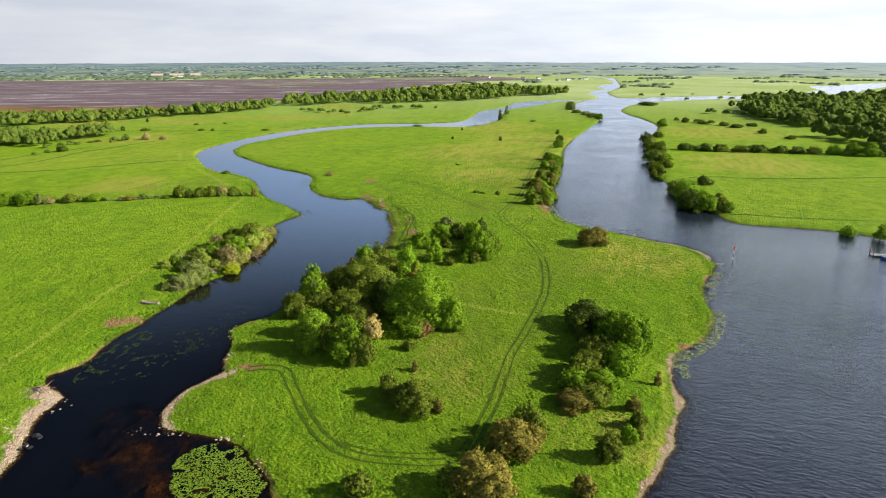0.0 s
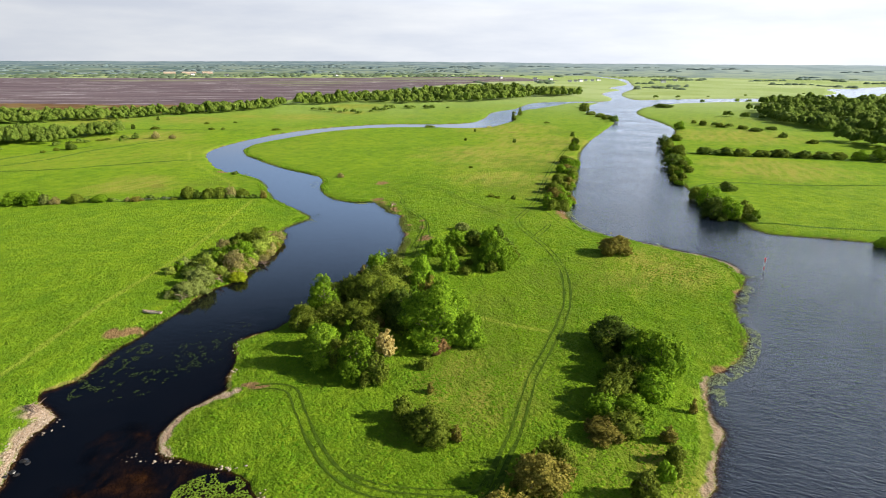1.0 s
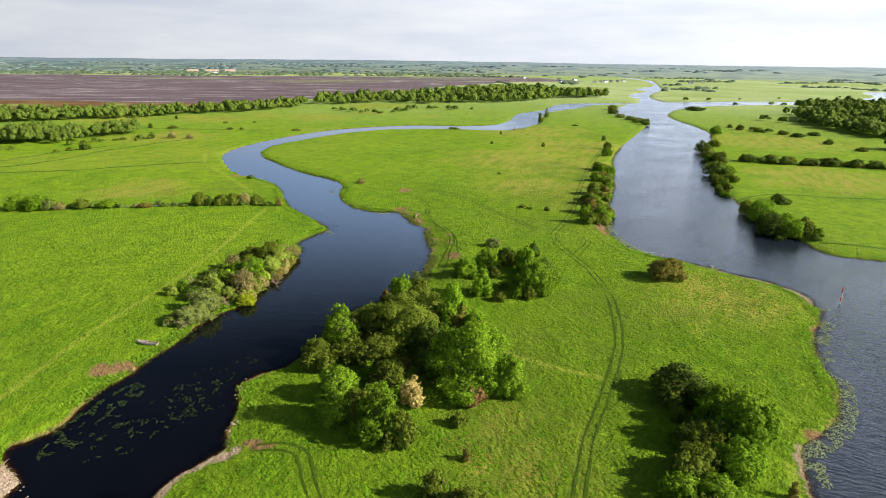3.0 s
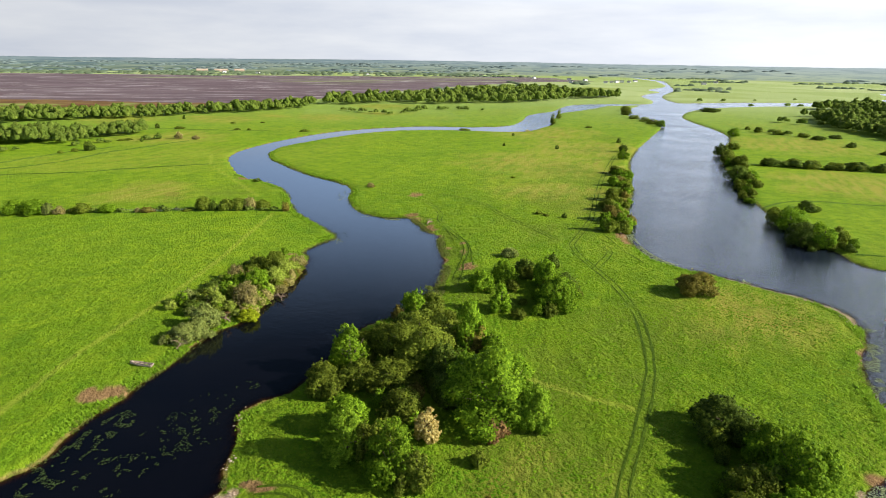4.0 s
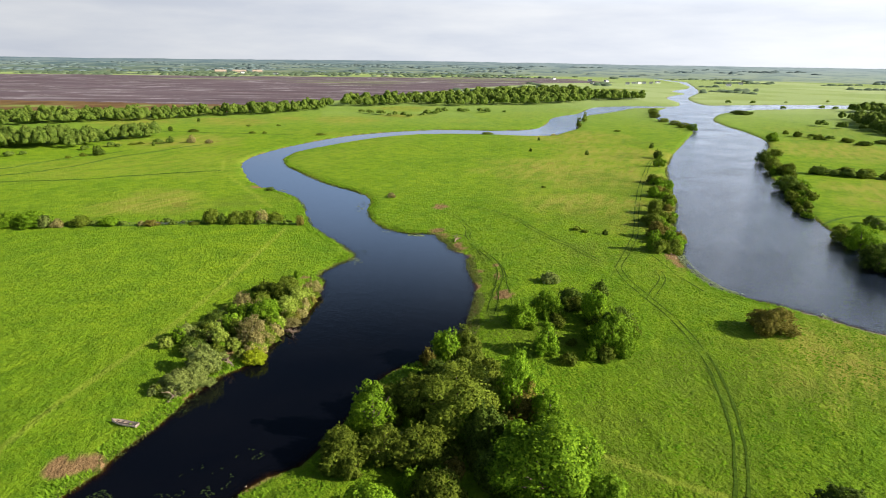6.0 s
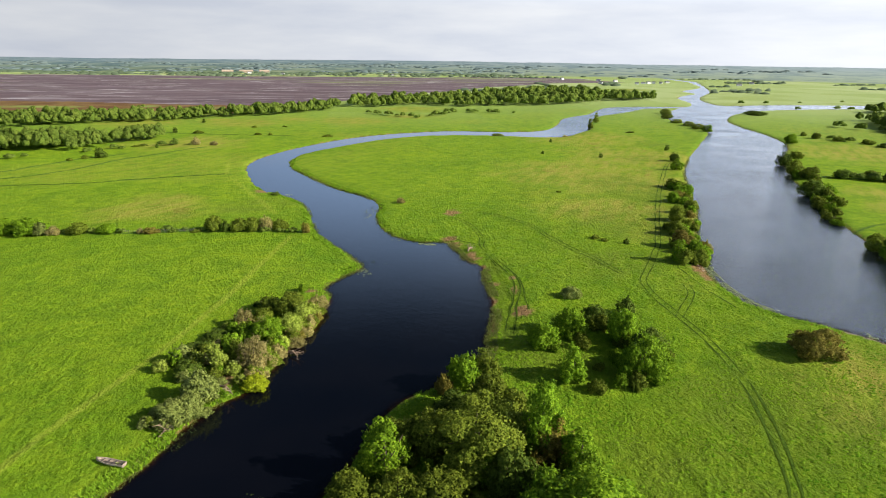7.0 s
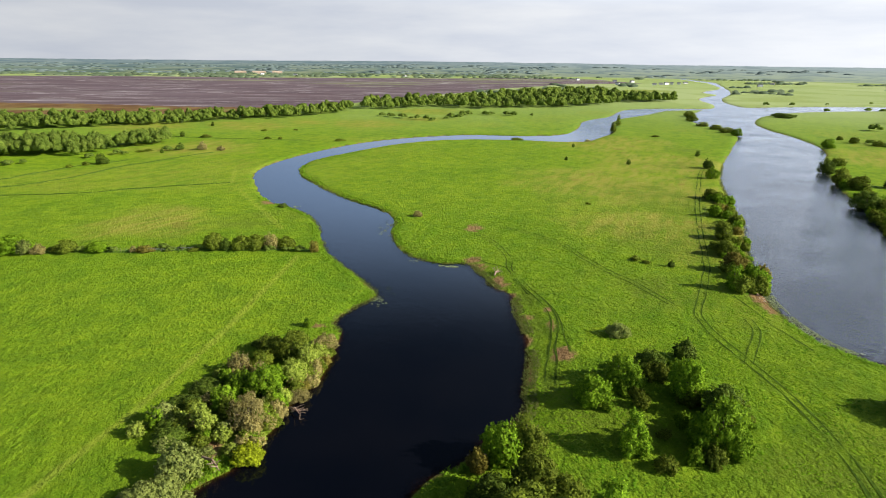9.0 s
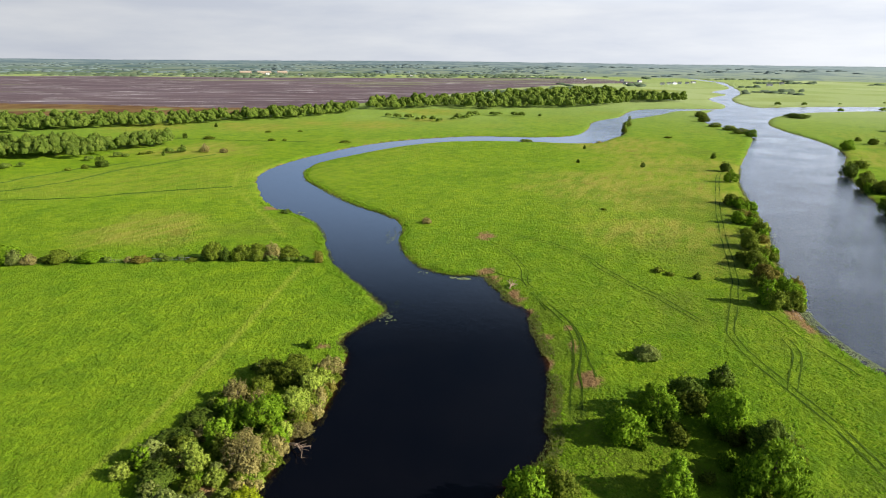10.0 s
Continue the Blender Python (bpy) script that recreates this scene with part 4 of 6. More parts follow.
WEST_BANK_BUSHES = [
    (-63.3, 204.8, 3.4, 5.1, 't'), (-77.7, 203.2, 1.6, 2.9, 'd'), (-73.9, 200.6, 4.2, 5.6, 'o'), (-68.4, 199.8, 5.5, 6.6, 'o'), (-64.5, 196.8, 4.7, 4.8, 'w'), (-64.8, 190.4, 4.4, 5.1, 'w'),
    (-76.6, 192.0, 4.0, 4.8, 't'), (-73.3, 195.4, 3.2, 4.8, 'o'), (-68.5, 185.6, 5.7, 7.3, 'g'), (-73.0, 185.6, 4.0, 5.0, 'g'), (-78.2, 190.8, 1.2, 5.3, 'd'), (-79.6, 184.6, 1.9, 5.5, 'd'),
    (-74.9, 179.7, 3.5, 2.4, 'l'), (-81.4, 178.2, 1.4, 5.7, 'd'), (-82.2, 173.5, 1.8, 4.6, 'd'), (-77.4, 168.2, 2.3, 5.1, 'd'), (-73.7, 172.3, 5.9, 4.0, 'w'), (-67.3, 175.5, 5.5, 6.6, 't'),
]
WEST_BANK_BUSHES_B = [
    (-71.3, 176.5, 4.0, 3.7, 'o'), (-65.8, 181.7, 2.7, 3.8, 'o'), (-62.2, 184.9, 2.0, 4.8, 't'), (-64.1, 175.8, 1.8, 3.1, 't'), (-70.4, 214.2, 2.2, 2.5, 'l'), (-71.0, 161.0, 5.3, 6.1, 'p'),
    (-72.3, 153.9, 3.6, 6.9, 'p'), (-70.8, 156.9, 3.5, 4.8, 'p'), (-63.4, 166.9, 2.9, 5.1, 'y'), (-75.5, 154.5, 1.9, 2.9, 'p'), (-78.7, 172.2, 2.2, 5.3, 'd'), (-79.0, 178.6, 1.9, 5.6, 'd'),
]
HEDGE = [
    (-177.9, 253.3, 4.2, 8.3, 'g'), (-174.8, 251.5, 4.4, 4.2, 'p'), (-170.9, 252.5, 3.1, 4.5, 't'), (-163.6, 255.5, 3.5, 7.3, 'o'), (-154.6, 257.1, 3.0, 7.3, 'g'), (-143.2, 258.6, 1.9, 2.7, 't'), (-139.1, 259.9, 1.2, 4.5, 'r'),
    (-125.7, 263.3, 1.0, 4.5, 'o'), (-120.3, 266.2, 5.2, 6.9, 'o'), (-116.1, 265.7, 3.8, 3.6, 'd'), (-111.5, 267.5, 4.4, 6.2, 'o'), (-107.3, 268.4, 4.9, 5.4, 'o'), (-103.0, 269.7, 5.1, 5.4, 't'),
    (-98.5, 272.0, 3.4, 6.4, 'o'), (-87.9, 268.4, 4.0, 3.5, 'r'), (-187.9, 251.1, 5.4, 8.3, 'g'), (-179.8, 251.6, 5.8, 9.5, 'g'), (-139.9, 259.3, 2.1, 5.0, 'r'),
]
ISLAND_EAST_TREES = [
    (89.4, 505.5, 4.1, 3.4, 'd'), (82.9, 458.7, 5.3, 6.1, 'd'), (76.0, 424.9, 6.8, 5.9, 'g'), (61.0, 372.5, 4.4, 6.8, 'o'), (63.8, 370.3, 3.7, 8.0, 'o'), (53.8, 339.8, 5.2, 5.1, 'g'),
    (47.1, 305.7, 5.5, 7.0, 'o'), (42.5, 286.4, 4.9, 7.1, 'o'), (39.6, 270.7, 5.6, 6.6, 'r'), (35.1, 255.3, 7.5, 4.7, 'g'), (42.5, 264.5, 4.7, 5.6, 'g'), (43.0, 258.5, 4.6, 4.7, 'g'),
    (59.7, 339.2, 2.2, 5.0, 'o'),
]
ISLAND_FAR_BUSHES = [
    (153.5, 635.3, 6.5, 8.7, 'g'), (151.8, 655.4, 4.7, 11.4, 'o'), (150.0, 680.8, 4.5, 11.9, 'o'), (145.3, 707.9, 4.2, 12.5, 'o'), (147.3, 755.6, 7.4, 11.1, 'o'), (159.7, 815.8, 6.2, 14.7, 'o'),
    (82.7, 607.9, 1.5, 6.5, 'o'), (38.8, 461.7, 3.4, 2.5, 'd'), (11.5, 531.3, 2.6, 1.9, 'd'), (3.0, 470.1, 2.3, 1.7, 'd'), (4.9, 350.6, 1.0, 1.8, 'o'), (12.7, 276.6, 1.3, 3.2, 'o'),
    (15.4, 274.3, 1.1, 2.3, 'o'), (22.3, 272.0, 1.6, 1.8, 'd'), (64.3, 691.7, 10.0, 6.0, 'o'), (54.0, 643.5, 9.3, 4.8, 'o'), (-29.1, 563.8, 2.1, 8.3, 'o'), (25.1, 567.6, 1.5, 4.2, 't'),
]
ISLAND_FAR_BUSHES_B = [
    (-120.6, 323.8, 1.7, 3.5, 'd'), (-63.2, 318.7, 2.2, 3.8, 't'),
]
WEST_MEADOW_BUSHES = [
    (-258.5, 403.9, 5.8, 6.7, 'd'), (-280.8, 526.6, 4.0, 4.1, 'd'), (-261.1, 525.8, 2.5, 7.8, 'o'), (-230.9, 463.8, 5.4, 5.8, 't'), (-219.1, 466.1, 2.9, 5.4, 't'), (-246.5, 464.8, 4.4, 4.2, 'd'),
    (-248.7, 447.0, 3.7, 2.2, 'd'), (-212.8, 525.7, 1.8, 5.2, 'o'), (-203.5, 527.1, 1.9, 3.5, 'o'), (-237.2, 577.0, 1.6, 4.8, 'o'), (-213.7, 586.1, 1.2, 3.8, 'o'), (-158.6, 529.4, 1.6, 8.3, 'o'),
    (-265.1, 449.5, 1.4, 5.8, 'o'), (-262.5, 454.3, 1.5, 4.6, 'o'), (-295.3, 601.2, 3.2, 3.2, 'd'), (-264.4, 398.3, 2.2, 4.0, 'o'), (-268.1, 390.3, 1.9, 3.3, 'o'),
]
EAST_BANK_TREES = [
    (195.5, 567.2, 7.3, 9.6, 'g'), (146.9, 456.7, 8.2, 8.6, 'd'), (139.1, 423.9, 8.4, 9.7, 'o'), (143.1, 413.7, 3.6, 5.6, 'o'), (123.2, 367.1, 7.8, 12.2, 'd'), (128.1, 362.4, 4.5, 4.1, 'd'),
    (105.4, 278.0, 6.0, 9.0, 'o'), (105.7, 268.2, 8.8, 12.3, 'g'), (126.8, 296.5, 3.8, 6.4, 'd'), (100.3, 248.1, 8.5, 11.2, 'd'), (106.0, 245.6, 8.5, 10.2, 'g'), (112.8, 249.3, 5.9, 6.0, 'o'),
    (229.1, 600.0, 5.4, 7.1, 'o'), (227.7, 619.9, 3.3, 4.8, 'o'), (239.8, 587.5, 4.3, 10.0, 'o'), (254.7, 571.7, 3.7, 8.7, 'o'), (265.0, 827.0, 4.7, 23.3, 'd'),
]
EAST_MEADOW_HEDGE = [
    (141.4, 208.5, 3.5, 5.9, 'g'), (149.3, 203.2, 5.5, 4.2, 'g'), (128.0, 302.5, 3.3, 5.6, 'd'), (114.6, 243.0, 3.7, 3.4, 'g'), (164.9, 484.0, 5.3, 7.8, 'o'), (140.3, 409.2, 7.0, 9.3, 'o'),
    (127.0, 373.8, 6.4, 8.6, 'o'), (133.1, 373.5, 4.7, 7.6, 'g'), (159.3, 414.7, 5.2, 9.6, 'd'), (174.7, 414.8, 5.2, 9.6, 'o'), (182.3, 410.2, 5.1, 11.1, 'o'), (194.4, 407.8, 4.3, 11.1, 'o'),
    (204.5, 405.3, 4.6, 11.1, 'o'), (218.2, 402.9, 4.2, 11.1, 'o'), (228.0, 400.6, 4.6, 11.1, 'o'), (237.6, 398.1, 4.9, 10.7, 'o'), (249.0, 395.8, 6.3, 10.7, 'g'), (260.3, 393.5, 8.1, 10.7, 'g'),
]
EAST_MEADOW_HEDGE_B = [
    (267.0, 387.2, 8.2, 12.5, 'g'), (259.9, 510.6, 4.3, 6.8, 'd'), (263.9, 474.5, 3.1, 7.8, 'o'), (269.5, 849.6, 3.9, 23.1, 'd'), (278.0, 568.4, 3.2, 10.5, 'd'), (258.6, 554.0, 3.6, 10.0, 'd'),
]
# undergrowth that closes the clumps
CLUMP_FILL = [(-30, 125, 6, 8, 'g'), (-22, 129, 5, 8, 'o'), (-15, 144, 7, 8, 'd'), (-28, 152, 7, 9, 'o'), (-16, 160, 7, 8, 'o'), (-5, 142, 8, 8, 'g'), (-23, 119, 6, 6, 'o'),
              (-13, 134, 7, 7, 'd'), (-31, 139, 5, 7, 'o'), (-20, 163, 7, 8, 'o'), (-26, 160, 6, 7, 'd'), (-33, 152, 5, 6, 'o'), (-5.5, 149, 8, 7, 'g'), (-38.5, 141, 3.5, 5, 'o')]
SHORE_FILL = [(36, 122, 7, 8, 'g'), (34, 108, 5.5, 6, 'g'), (26, 106, 4.5, 6, 'o'), (35, 126, 5, 6, 'd'), (28, 108, 5, 6, 'o'), (26, 97, 3.5, 6, 'o'), (-8, 96.5, 4, 5, 'o'),
              (13, 189, 6, 7, 'd'), (12.5, 183, 6, 6, 'g')]
PLANTING = [
    (CLUMP_FILL, "in the dense clump on the peninsula", 0, "clump of trees"),
    (SHORE_FILL, "among the trees on the peninsula", 0, "shore clump"),
    (MAIN_CLUMP, "in the dense clump on the peninsula", 0, "clump of trees"),
    (SMALL_CLUMP, "standing on the open peninsula meadow", 0, "small clump"),
    (SHORE_CLUMP, "near the stony shore of the peninsula", 0, "shore clump"),
    (SHORE_CLUMP_B, "on the rough grass of the peninsula", 0, "shore clump"),
    (WEST_BANK_BUSHES, "in the thicket on the river bank", 0, "bank thicket"),
    (WEST_BANK_BUSHES_B, "in the thicket on the river bank", 0, "bank thicket"),
    (HEDGE, "in the broken field hedge", 0, "field hedge"),
    (ISLAND_EAST_TREES, "on the bank of the wide river", 0, "river bank trees"),
    (ISLAND_FAR_BUSHES, "on the far meadow of the peninsula", 1, "far bushes"),
    (ISLAND_FAR_BUSHES_B, "on the meadow of the peninsula", 1, "far bushes"),
    (WEST_MEADOW_BUSHES, "on the pasture beyond the bend", 1, "pasture bushes"),
    (EAST_BANK_TREES, "on the far bank of the wide river", 1, "east bank trees"),
    (EAST_MEADOW_HEDGE, "in the hedge across the river", 1, "east hedge"),
    (EAST_MEADOW_HEDGE_B, "beside the field across the river", 1, "east hedge"),
]


def undergrowth(poly, n, seed, kinds, h, w):
    """Low shrubs between the larger ones."""
    rng = random.Random(seed)
    p = np.array(poly, float)
    rows = []
    while len(rows) < n:
        x, y = rng.uniform(p[:, 0].min(), p[:, 0].max()), rng.uniform(p[:, 1].min(), p[:, 1].max())
        if inside(np.array([x]), np.array([y]), p)[0]:
            k = rng.uniform(0.6, 1.3)
            rows.append((x, y, h * k * rng.uniform(0.8, 1.3), w * k, rng.choice(kinds)))
    return rows


PLANTING += [
    (undergrowth([(-84, 168), (-67, 165), (-63, 178), (-62, 192), (-63, 206), (-74, 204), (-82, 188)], 46, 31, "ogwtolwp", 2.2, 3.4), "in the tangled bank thicket", 0, "bank thicket"),
    (undergrowth([(-76, 151), (-69, 149), (-66, 160), (-74, 163)], 8, 32, "ppwo", 2.0, 2.6), "in the bank thicket", 0, "bank thicket"),
    (undergrowth([(-39, 136), (-27, 110), (-15, 110), (-2, 124), (2, 134), (-6, 156), (-18, 172), (-30, 166)], 26, 33, "ogolr", 3.0, 3.2), "under the trees of the dense clump", 0, "clump of trees"),
    (undergrowth([(20, 92), (29, 97), (37, 110), (38, 122), (30, 130), (24, 104)], 12, 34, "ogdo", 2.6, 3.0), "under the trees near the shore", 0, "shore clump"),
]


SHRUB_MASSES = [
    ([(-65.8, 169), (-63.2, 170), (-62.9, 182), (-60.6, 191), (-61.8, 206), (-65, 206), (-65.5, 184)], 84, 39, "otwogrt", 1.7, 2.6, 0.29, "tangle of green and tan shrubs overhanging the river"),
    ([(-10, 186), (-2, 172), (12, 176), (17, 186), (11, 210), (0, 206)], 18, 35, "goog", 2.4, 3.6, 0.29, "low green shrubs under the trees on the meadow"),
    ([(33, 252), (45, 254), (50, 285), (62, 340), (70, 375), (62, 378), (52, 330), (40, 290)], 66, 36, "ogogr", 2.8, 4.2, 0.36, "green and russet shrubs along the bank of the wide river"),
    ([(98, 240), (112, 238), (113, 262), (103, 264)], 12, 38, "ogod", 3.0, 4.6, 0.5, "green shrubs round the trees on the far bank"),
    ([(106, 305), (113, 303), (122, 335), (136, 380), (146, 425), (138, 425), (122, 370), (110, 328)], 40, 37, "ogog", 3.0, 4.8, 0.6, "dark green shrubs along the far bank of the wide river"),
]


def shrub_masses():
    """Shrubs too tangled to count, each stretch in one mesh."""
    rng = random.Random(77)
    for poly, n, seed, kinds, h, w, leaf, label in SHRUB_MASSES:
        rows = undergrowth(poly, n, seed, kinds, h, w)
        zs, _ = ground_at([r[:2] for r in rows])
        shapes = [crown_arrays(seed * 7 + k, w, h, leaf, "round", 1.0, 26) for k in range(5)]
        names = sorted(set(kinds))
        V, F, M, slot, off = [], [], [], [], 0
        for (x, y, hh, ww, kind), z in zip(rows, zs):
            v, f, m = shapes[rng.randrange(5)]
            a, k = rng.uniform(0, 6.283), ww / w
            c, q = math.cos(a), math.sin(a)
            V.append(np.stack([x + k * (c * v[:, 0] - q * v[:, 1]), y + k * (q * v[:, 0] + c * v[:, 1]), max(float(z), 0.02) - 0.05 + v[:, 2] * hh / h], 1))
            M.append(np.stack([c * m[:, 0] - q * m[:, 1], q * m[:, 0] + c * m[:, 1], m[:, 2]], 1))
            F.append(f + off), slot.append(np.full(len(f), names.index(kind), np.int32))
            off += len(v)
        me = mesh_from("shrubs", np.vstack(V), np.vstack(F), [LEAVES[k] for k in names], True, np.vstack(M))
        me.polygons.foreach_set("material_index", np.concatenate(slot))
        tagged(new("shrubs", me), label, "shrubs", kind="stuff")


shrub_masses()


def plant_all():
    rng = random.Random(5)
    pts = [t[:2] for rows, *_ in PLANTING for t in rows]
    zs, _ = ground_at(pts)
    i = 0
    for rows, place, far, group in PLANTING:
        for x, y, h, w, kind in rows:
            plant(x, y, max(float(zs[i]), 0.05), h, w, kind, place, far, rng, group)
            i += 1


plant_all()


# ---- woods and far hedges ----
def wood_crown(seed, w, h, heads, leaf):
    """A rounded woodland crown: a dome of uneven leafy heads, with loose sprays on them."""
    rng = np.random.default_rng(seed)
    bm = bmesh.new()
    bmesh.ops.create_icosphere(bm, subdivisions=2, radius=1.0)
    bmesh.ops.triangulate(bm, faces=bm.faces[:])
    base = np.array([v.co[:] for v in bm.verts])
    tri = np.array([[v.index for v in f.verts] for f in bm.faces])
    bm.free()
    lobes = [(0.0, 0.0, h * 0.52, w * 0.33, h * 0.42)]
    for k in range(heads):
        a, u = 2.39996 * k + rng.uniform(-0.4, 0.4), (k + 0.5) / heads
        off, s = w * (0.14 + 0.24 * u) * rng.uniform(0.85, 1.15), w * rng.uniform(0.13, 0.22)
        lobes.append((off * math.cos(a), off * math.sin(a), h * (0.80 - 0.42 * u) * rng.uniform(0.88, 1.1), s, min(s * 1.15, h * 0.3)))
    V, F, off, C, P = [], [], 0, [], []
    for i, (x, y, z, s, sz) in enumerate(lobes):
        v = base * (1 + rng.normal(size=(len(base), 1)) * 0.13) * (s, s, sz) + (x, y, z)
        mid = v[tri].mean(1)
        keep = (mid[:, 2] > h * 0.06) & (base[tri].mean(1)[:, 2] > -0.55)
        for j, (x2, y2, z2, s2, sz2) in enumerate(lobes):
            if j != i:
                keep &= ((mid[:, 0] - x2) / s2) ** 2 + ((mid[:, 1] - y2) / s2) ** 2 + ((mid[:, 2] - z2) / sz2) ** 2 > 0.8
        f = tri[keep]
        used, f = np.unique(f, return_inverse=True)
        V.append(v[used]), F.append(f.reshape(-1, 3) + off)
        off += len(used)
        c = mid[keep]
        n = base[tri].mean(1)[keep]
        pick = rng.random(len(c)) < 0.16
        C.append(c[pick] + n[pick] * 0.06 * s), P.append(n[pick])
    V, F = np.vstack(V), np.vstack(F)
    N = np.zeros_like(V)
    fn = np.cross(V[F[:, 1]] - V[F[:, 0]], V[F[:, 2]] - V[F[:, 0]])
    for k in range(3):
        np.add.at(N, F[:, k], fn)
    N /= np.linalg.norm(N, axis=1)[:, None] + 1e-9
    C, P = np.vstack(C), np.vstack(P)
    v, f, n = leaf_cards(rng, C, P / (np.linalg.norm(P, axis=1)[:, None] + 1e-9), leaf)
    f = np.vstack([f[:, :3], f[:, [0, 2, 3]]]) if f.shape[1] == 4 else f
    return np.vstack([V, v]), np.vstack([F, f + len(V)]), np.vstack([N, n])


def woodland(name, label, pts, heights, widths, leaf, seed, heads=6):
    """Many trees of six shapes, each at its own size, in one mesh."""
    rng = np.random.default_rng(seed)
    w0, h0 = float(np.mean(widths)), float(np.mean(heights))
    shapes = [wood_crown(seed * 10 + k, w0, h0, heads, leaf) for k in range(6)]
    zs, d = ground_at(pts)
    V, F, M, off = [], [], [], 0
    for (x, y), z, dd, h, w in zip(pts, zs, d, heights, widths):
        if dd < 1.5:
            continue
        v, f, m = shapes[int(rng.integers(6))]
        a = rng.uniform(0, 6.283)
        c, s, k = math.cos(a), math.sin(a), w / w0
        V.append(np.stack([x + k * (c * v[:, 0] - s * v[:, 1]), y + k * (s * v[:, 0] + c * v[:, 1]), z + v[:, 2] * h / h0], 1)), F.append(f + off)
        M.append(np.stack([c * m[:, 0] - s * m[:, 1], s * m[:, 0] + c * m[:, 1], m[:, 2]], 1))
        off += len(v)
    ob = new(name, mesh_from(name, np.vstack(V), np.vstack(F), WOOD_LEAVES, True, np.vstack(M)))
    return tagged(ob, label, "woodland", kind="stuff")


def scatter_in(poly, gap, seed, glade=-0.62, size=0.0):
    rng = np.random.default_rng(seed)
    p = np.array(poly, float)
    gx, gy = np.meshgrid(np.arange(p[:, 0].min(), p[:, 0].max(), gap), np.arange(p[:, 1].min(), p[:, 1].max(), gap))
    x = gx.ravel() + rng.uniform(-0.45, 0.45, gx.size) * gap
    y = gy.ravel() + rng.uniform(-0.45, 0.45, gx.size) * gap
    k = inside(x, y, p) & (soft_noise(x, y, size or gap * 3.5, seed) > glade)
    return np.stack([x[k], y[k]], 1)


def along(pts, gap, spread, seed):
    rng = np.random.default_rng(seed)
    out = []
    for (x1, y1), (x2, y2) in zip(pts[:-1], pts[1:]):
        n = max(1, int(math.hypot(x2 - x1, y2 - y1) / gap))
        for i in range(n):
            if rng.random() < 0.82:
                t = (i + rng.random()) / n
                out.append((x1 + (x2 - x1) * t + rng.normal() * spread, y1 + (y2 - y1) * t + rng.normal() * spread))
    return np.array(out).reshape(-1, 2)


STAND = [(-400, 372), (-335, 398), (-314, 418), (-286, 424), (-290, 450), (-271, 490), (-284, 512), (-310, 470), (-345, 455), (-370, 440), (-440, 420)]
BELT = [(-560, 470), (-447, 509), (-404, 549), (-375, 577), (-337, 599), (-309, 646), (-267, 679), (-230, 746), (-220, 801), (-236, 840), (-250, 800), (-280, 735), (-345, 650), (-400, 622), (-470, 600), (-620, 560)]
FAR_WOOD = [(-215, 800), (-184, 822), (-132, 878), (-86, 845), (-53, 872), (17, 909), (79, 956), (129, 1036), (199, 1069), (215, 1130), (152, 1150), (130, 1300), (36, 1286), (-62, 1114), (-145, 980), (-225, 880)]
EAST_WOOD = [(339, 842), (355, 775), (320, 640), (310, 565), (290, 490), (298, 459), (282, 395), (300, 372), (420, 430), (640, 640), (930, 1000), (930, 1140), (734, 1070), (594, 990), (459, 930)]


def sized(n, h, w, seed):
    rng = np.random.default_rng(seed)
    k = rng.uniform(0.65, 1.3, n)
    return h * k * rng.uniform(0.85, 1.2, n), w * k * rng.uniform(0.9, 1.2, n)


for name, label, poly, gap, h, w, leaf, seed in (
        ("woodland", "mixed green birch and willow wood on the pasture", STAND, 5.4, 8.8, 7.2, 0.65, 61),
        ("woodland", "belt of green birch wood along the bog edge", BELT, 7.8, 8.5, 8.4, 0.85, 62),
        ("woodland", "dark green wood beyond the river bend", FAR_WOOD, 11.5, 10.5, 11.0, 1.1, 63),
        ("woodland", "dense dark green wood across the wide river", EAST_WOOD, 10.3, 9.5, 12.5, 1.1, 64)):
    pts = scatter_in(poly, gap, seed, *((-0.12, 48.0) if seed == 64 else ()))
    woodland(name, label, pts, *sized(len(pts), h, w, seed), leaf, seed, 8 if seed < 63 else 6)

hedge_lines = [
    ([(-172, 734), (-136, 705), (-112, 694), (-99, 721), (-86, 769), (-50, 778), (-13, 767)], 7, 2.0, 4.0, 7),
    ([(-232, 470), (-262, 448), (-290, 405), (-330, 372)], 11, 2.0, 2.5, 5),
    ([(300, 560), (270, 560), (228, 612)], 16, 3.0, 3.5, 8),
    ([(295, 700), (330, 640)], 12, 8, 5, 9),
    ([(-420, 640), (-300, 690), (-245, 770)], 14, 9, 4, 6),
    ([(-640, 640), (-520, 660), (-430, 690), (-330, 740)], 13, 16, 4.0, 6.5),
]
hedge_lines += [
    ([(-192, 251.5), (-150, 257.5), (-120, 266), (-90, 270)], 3.2, 0.7, 1.3, 3.0),
    ([(158, 414), (205, 405), (262, 390), (330, 372)], 4.5, 1.2, 3.4, 7.0),
    ([(265, 1000), (420, 1075), (640, 1190)], 60, 4.0, 4.0, 8),
    ([(310, 900), (360, 935), (470, 965)], 45, 4.0, 4.0, 9),
    ([(250, 1010), (262, 1120), (300, 1260)], 40, 5.0, 4.0, 9),
]
hp, hh, hw = [], [], []
for i, (line, gap, spread, h, w) in enumerate(hedge_lines):
    p = along(line, gap, spread, 80 + i)
    a, b = sized(len(p), h, w, 90 + i)
    hp.append(p), hh.append(a), hw.append(b)
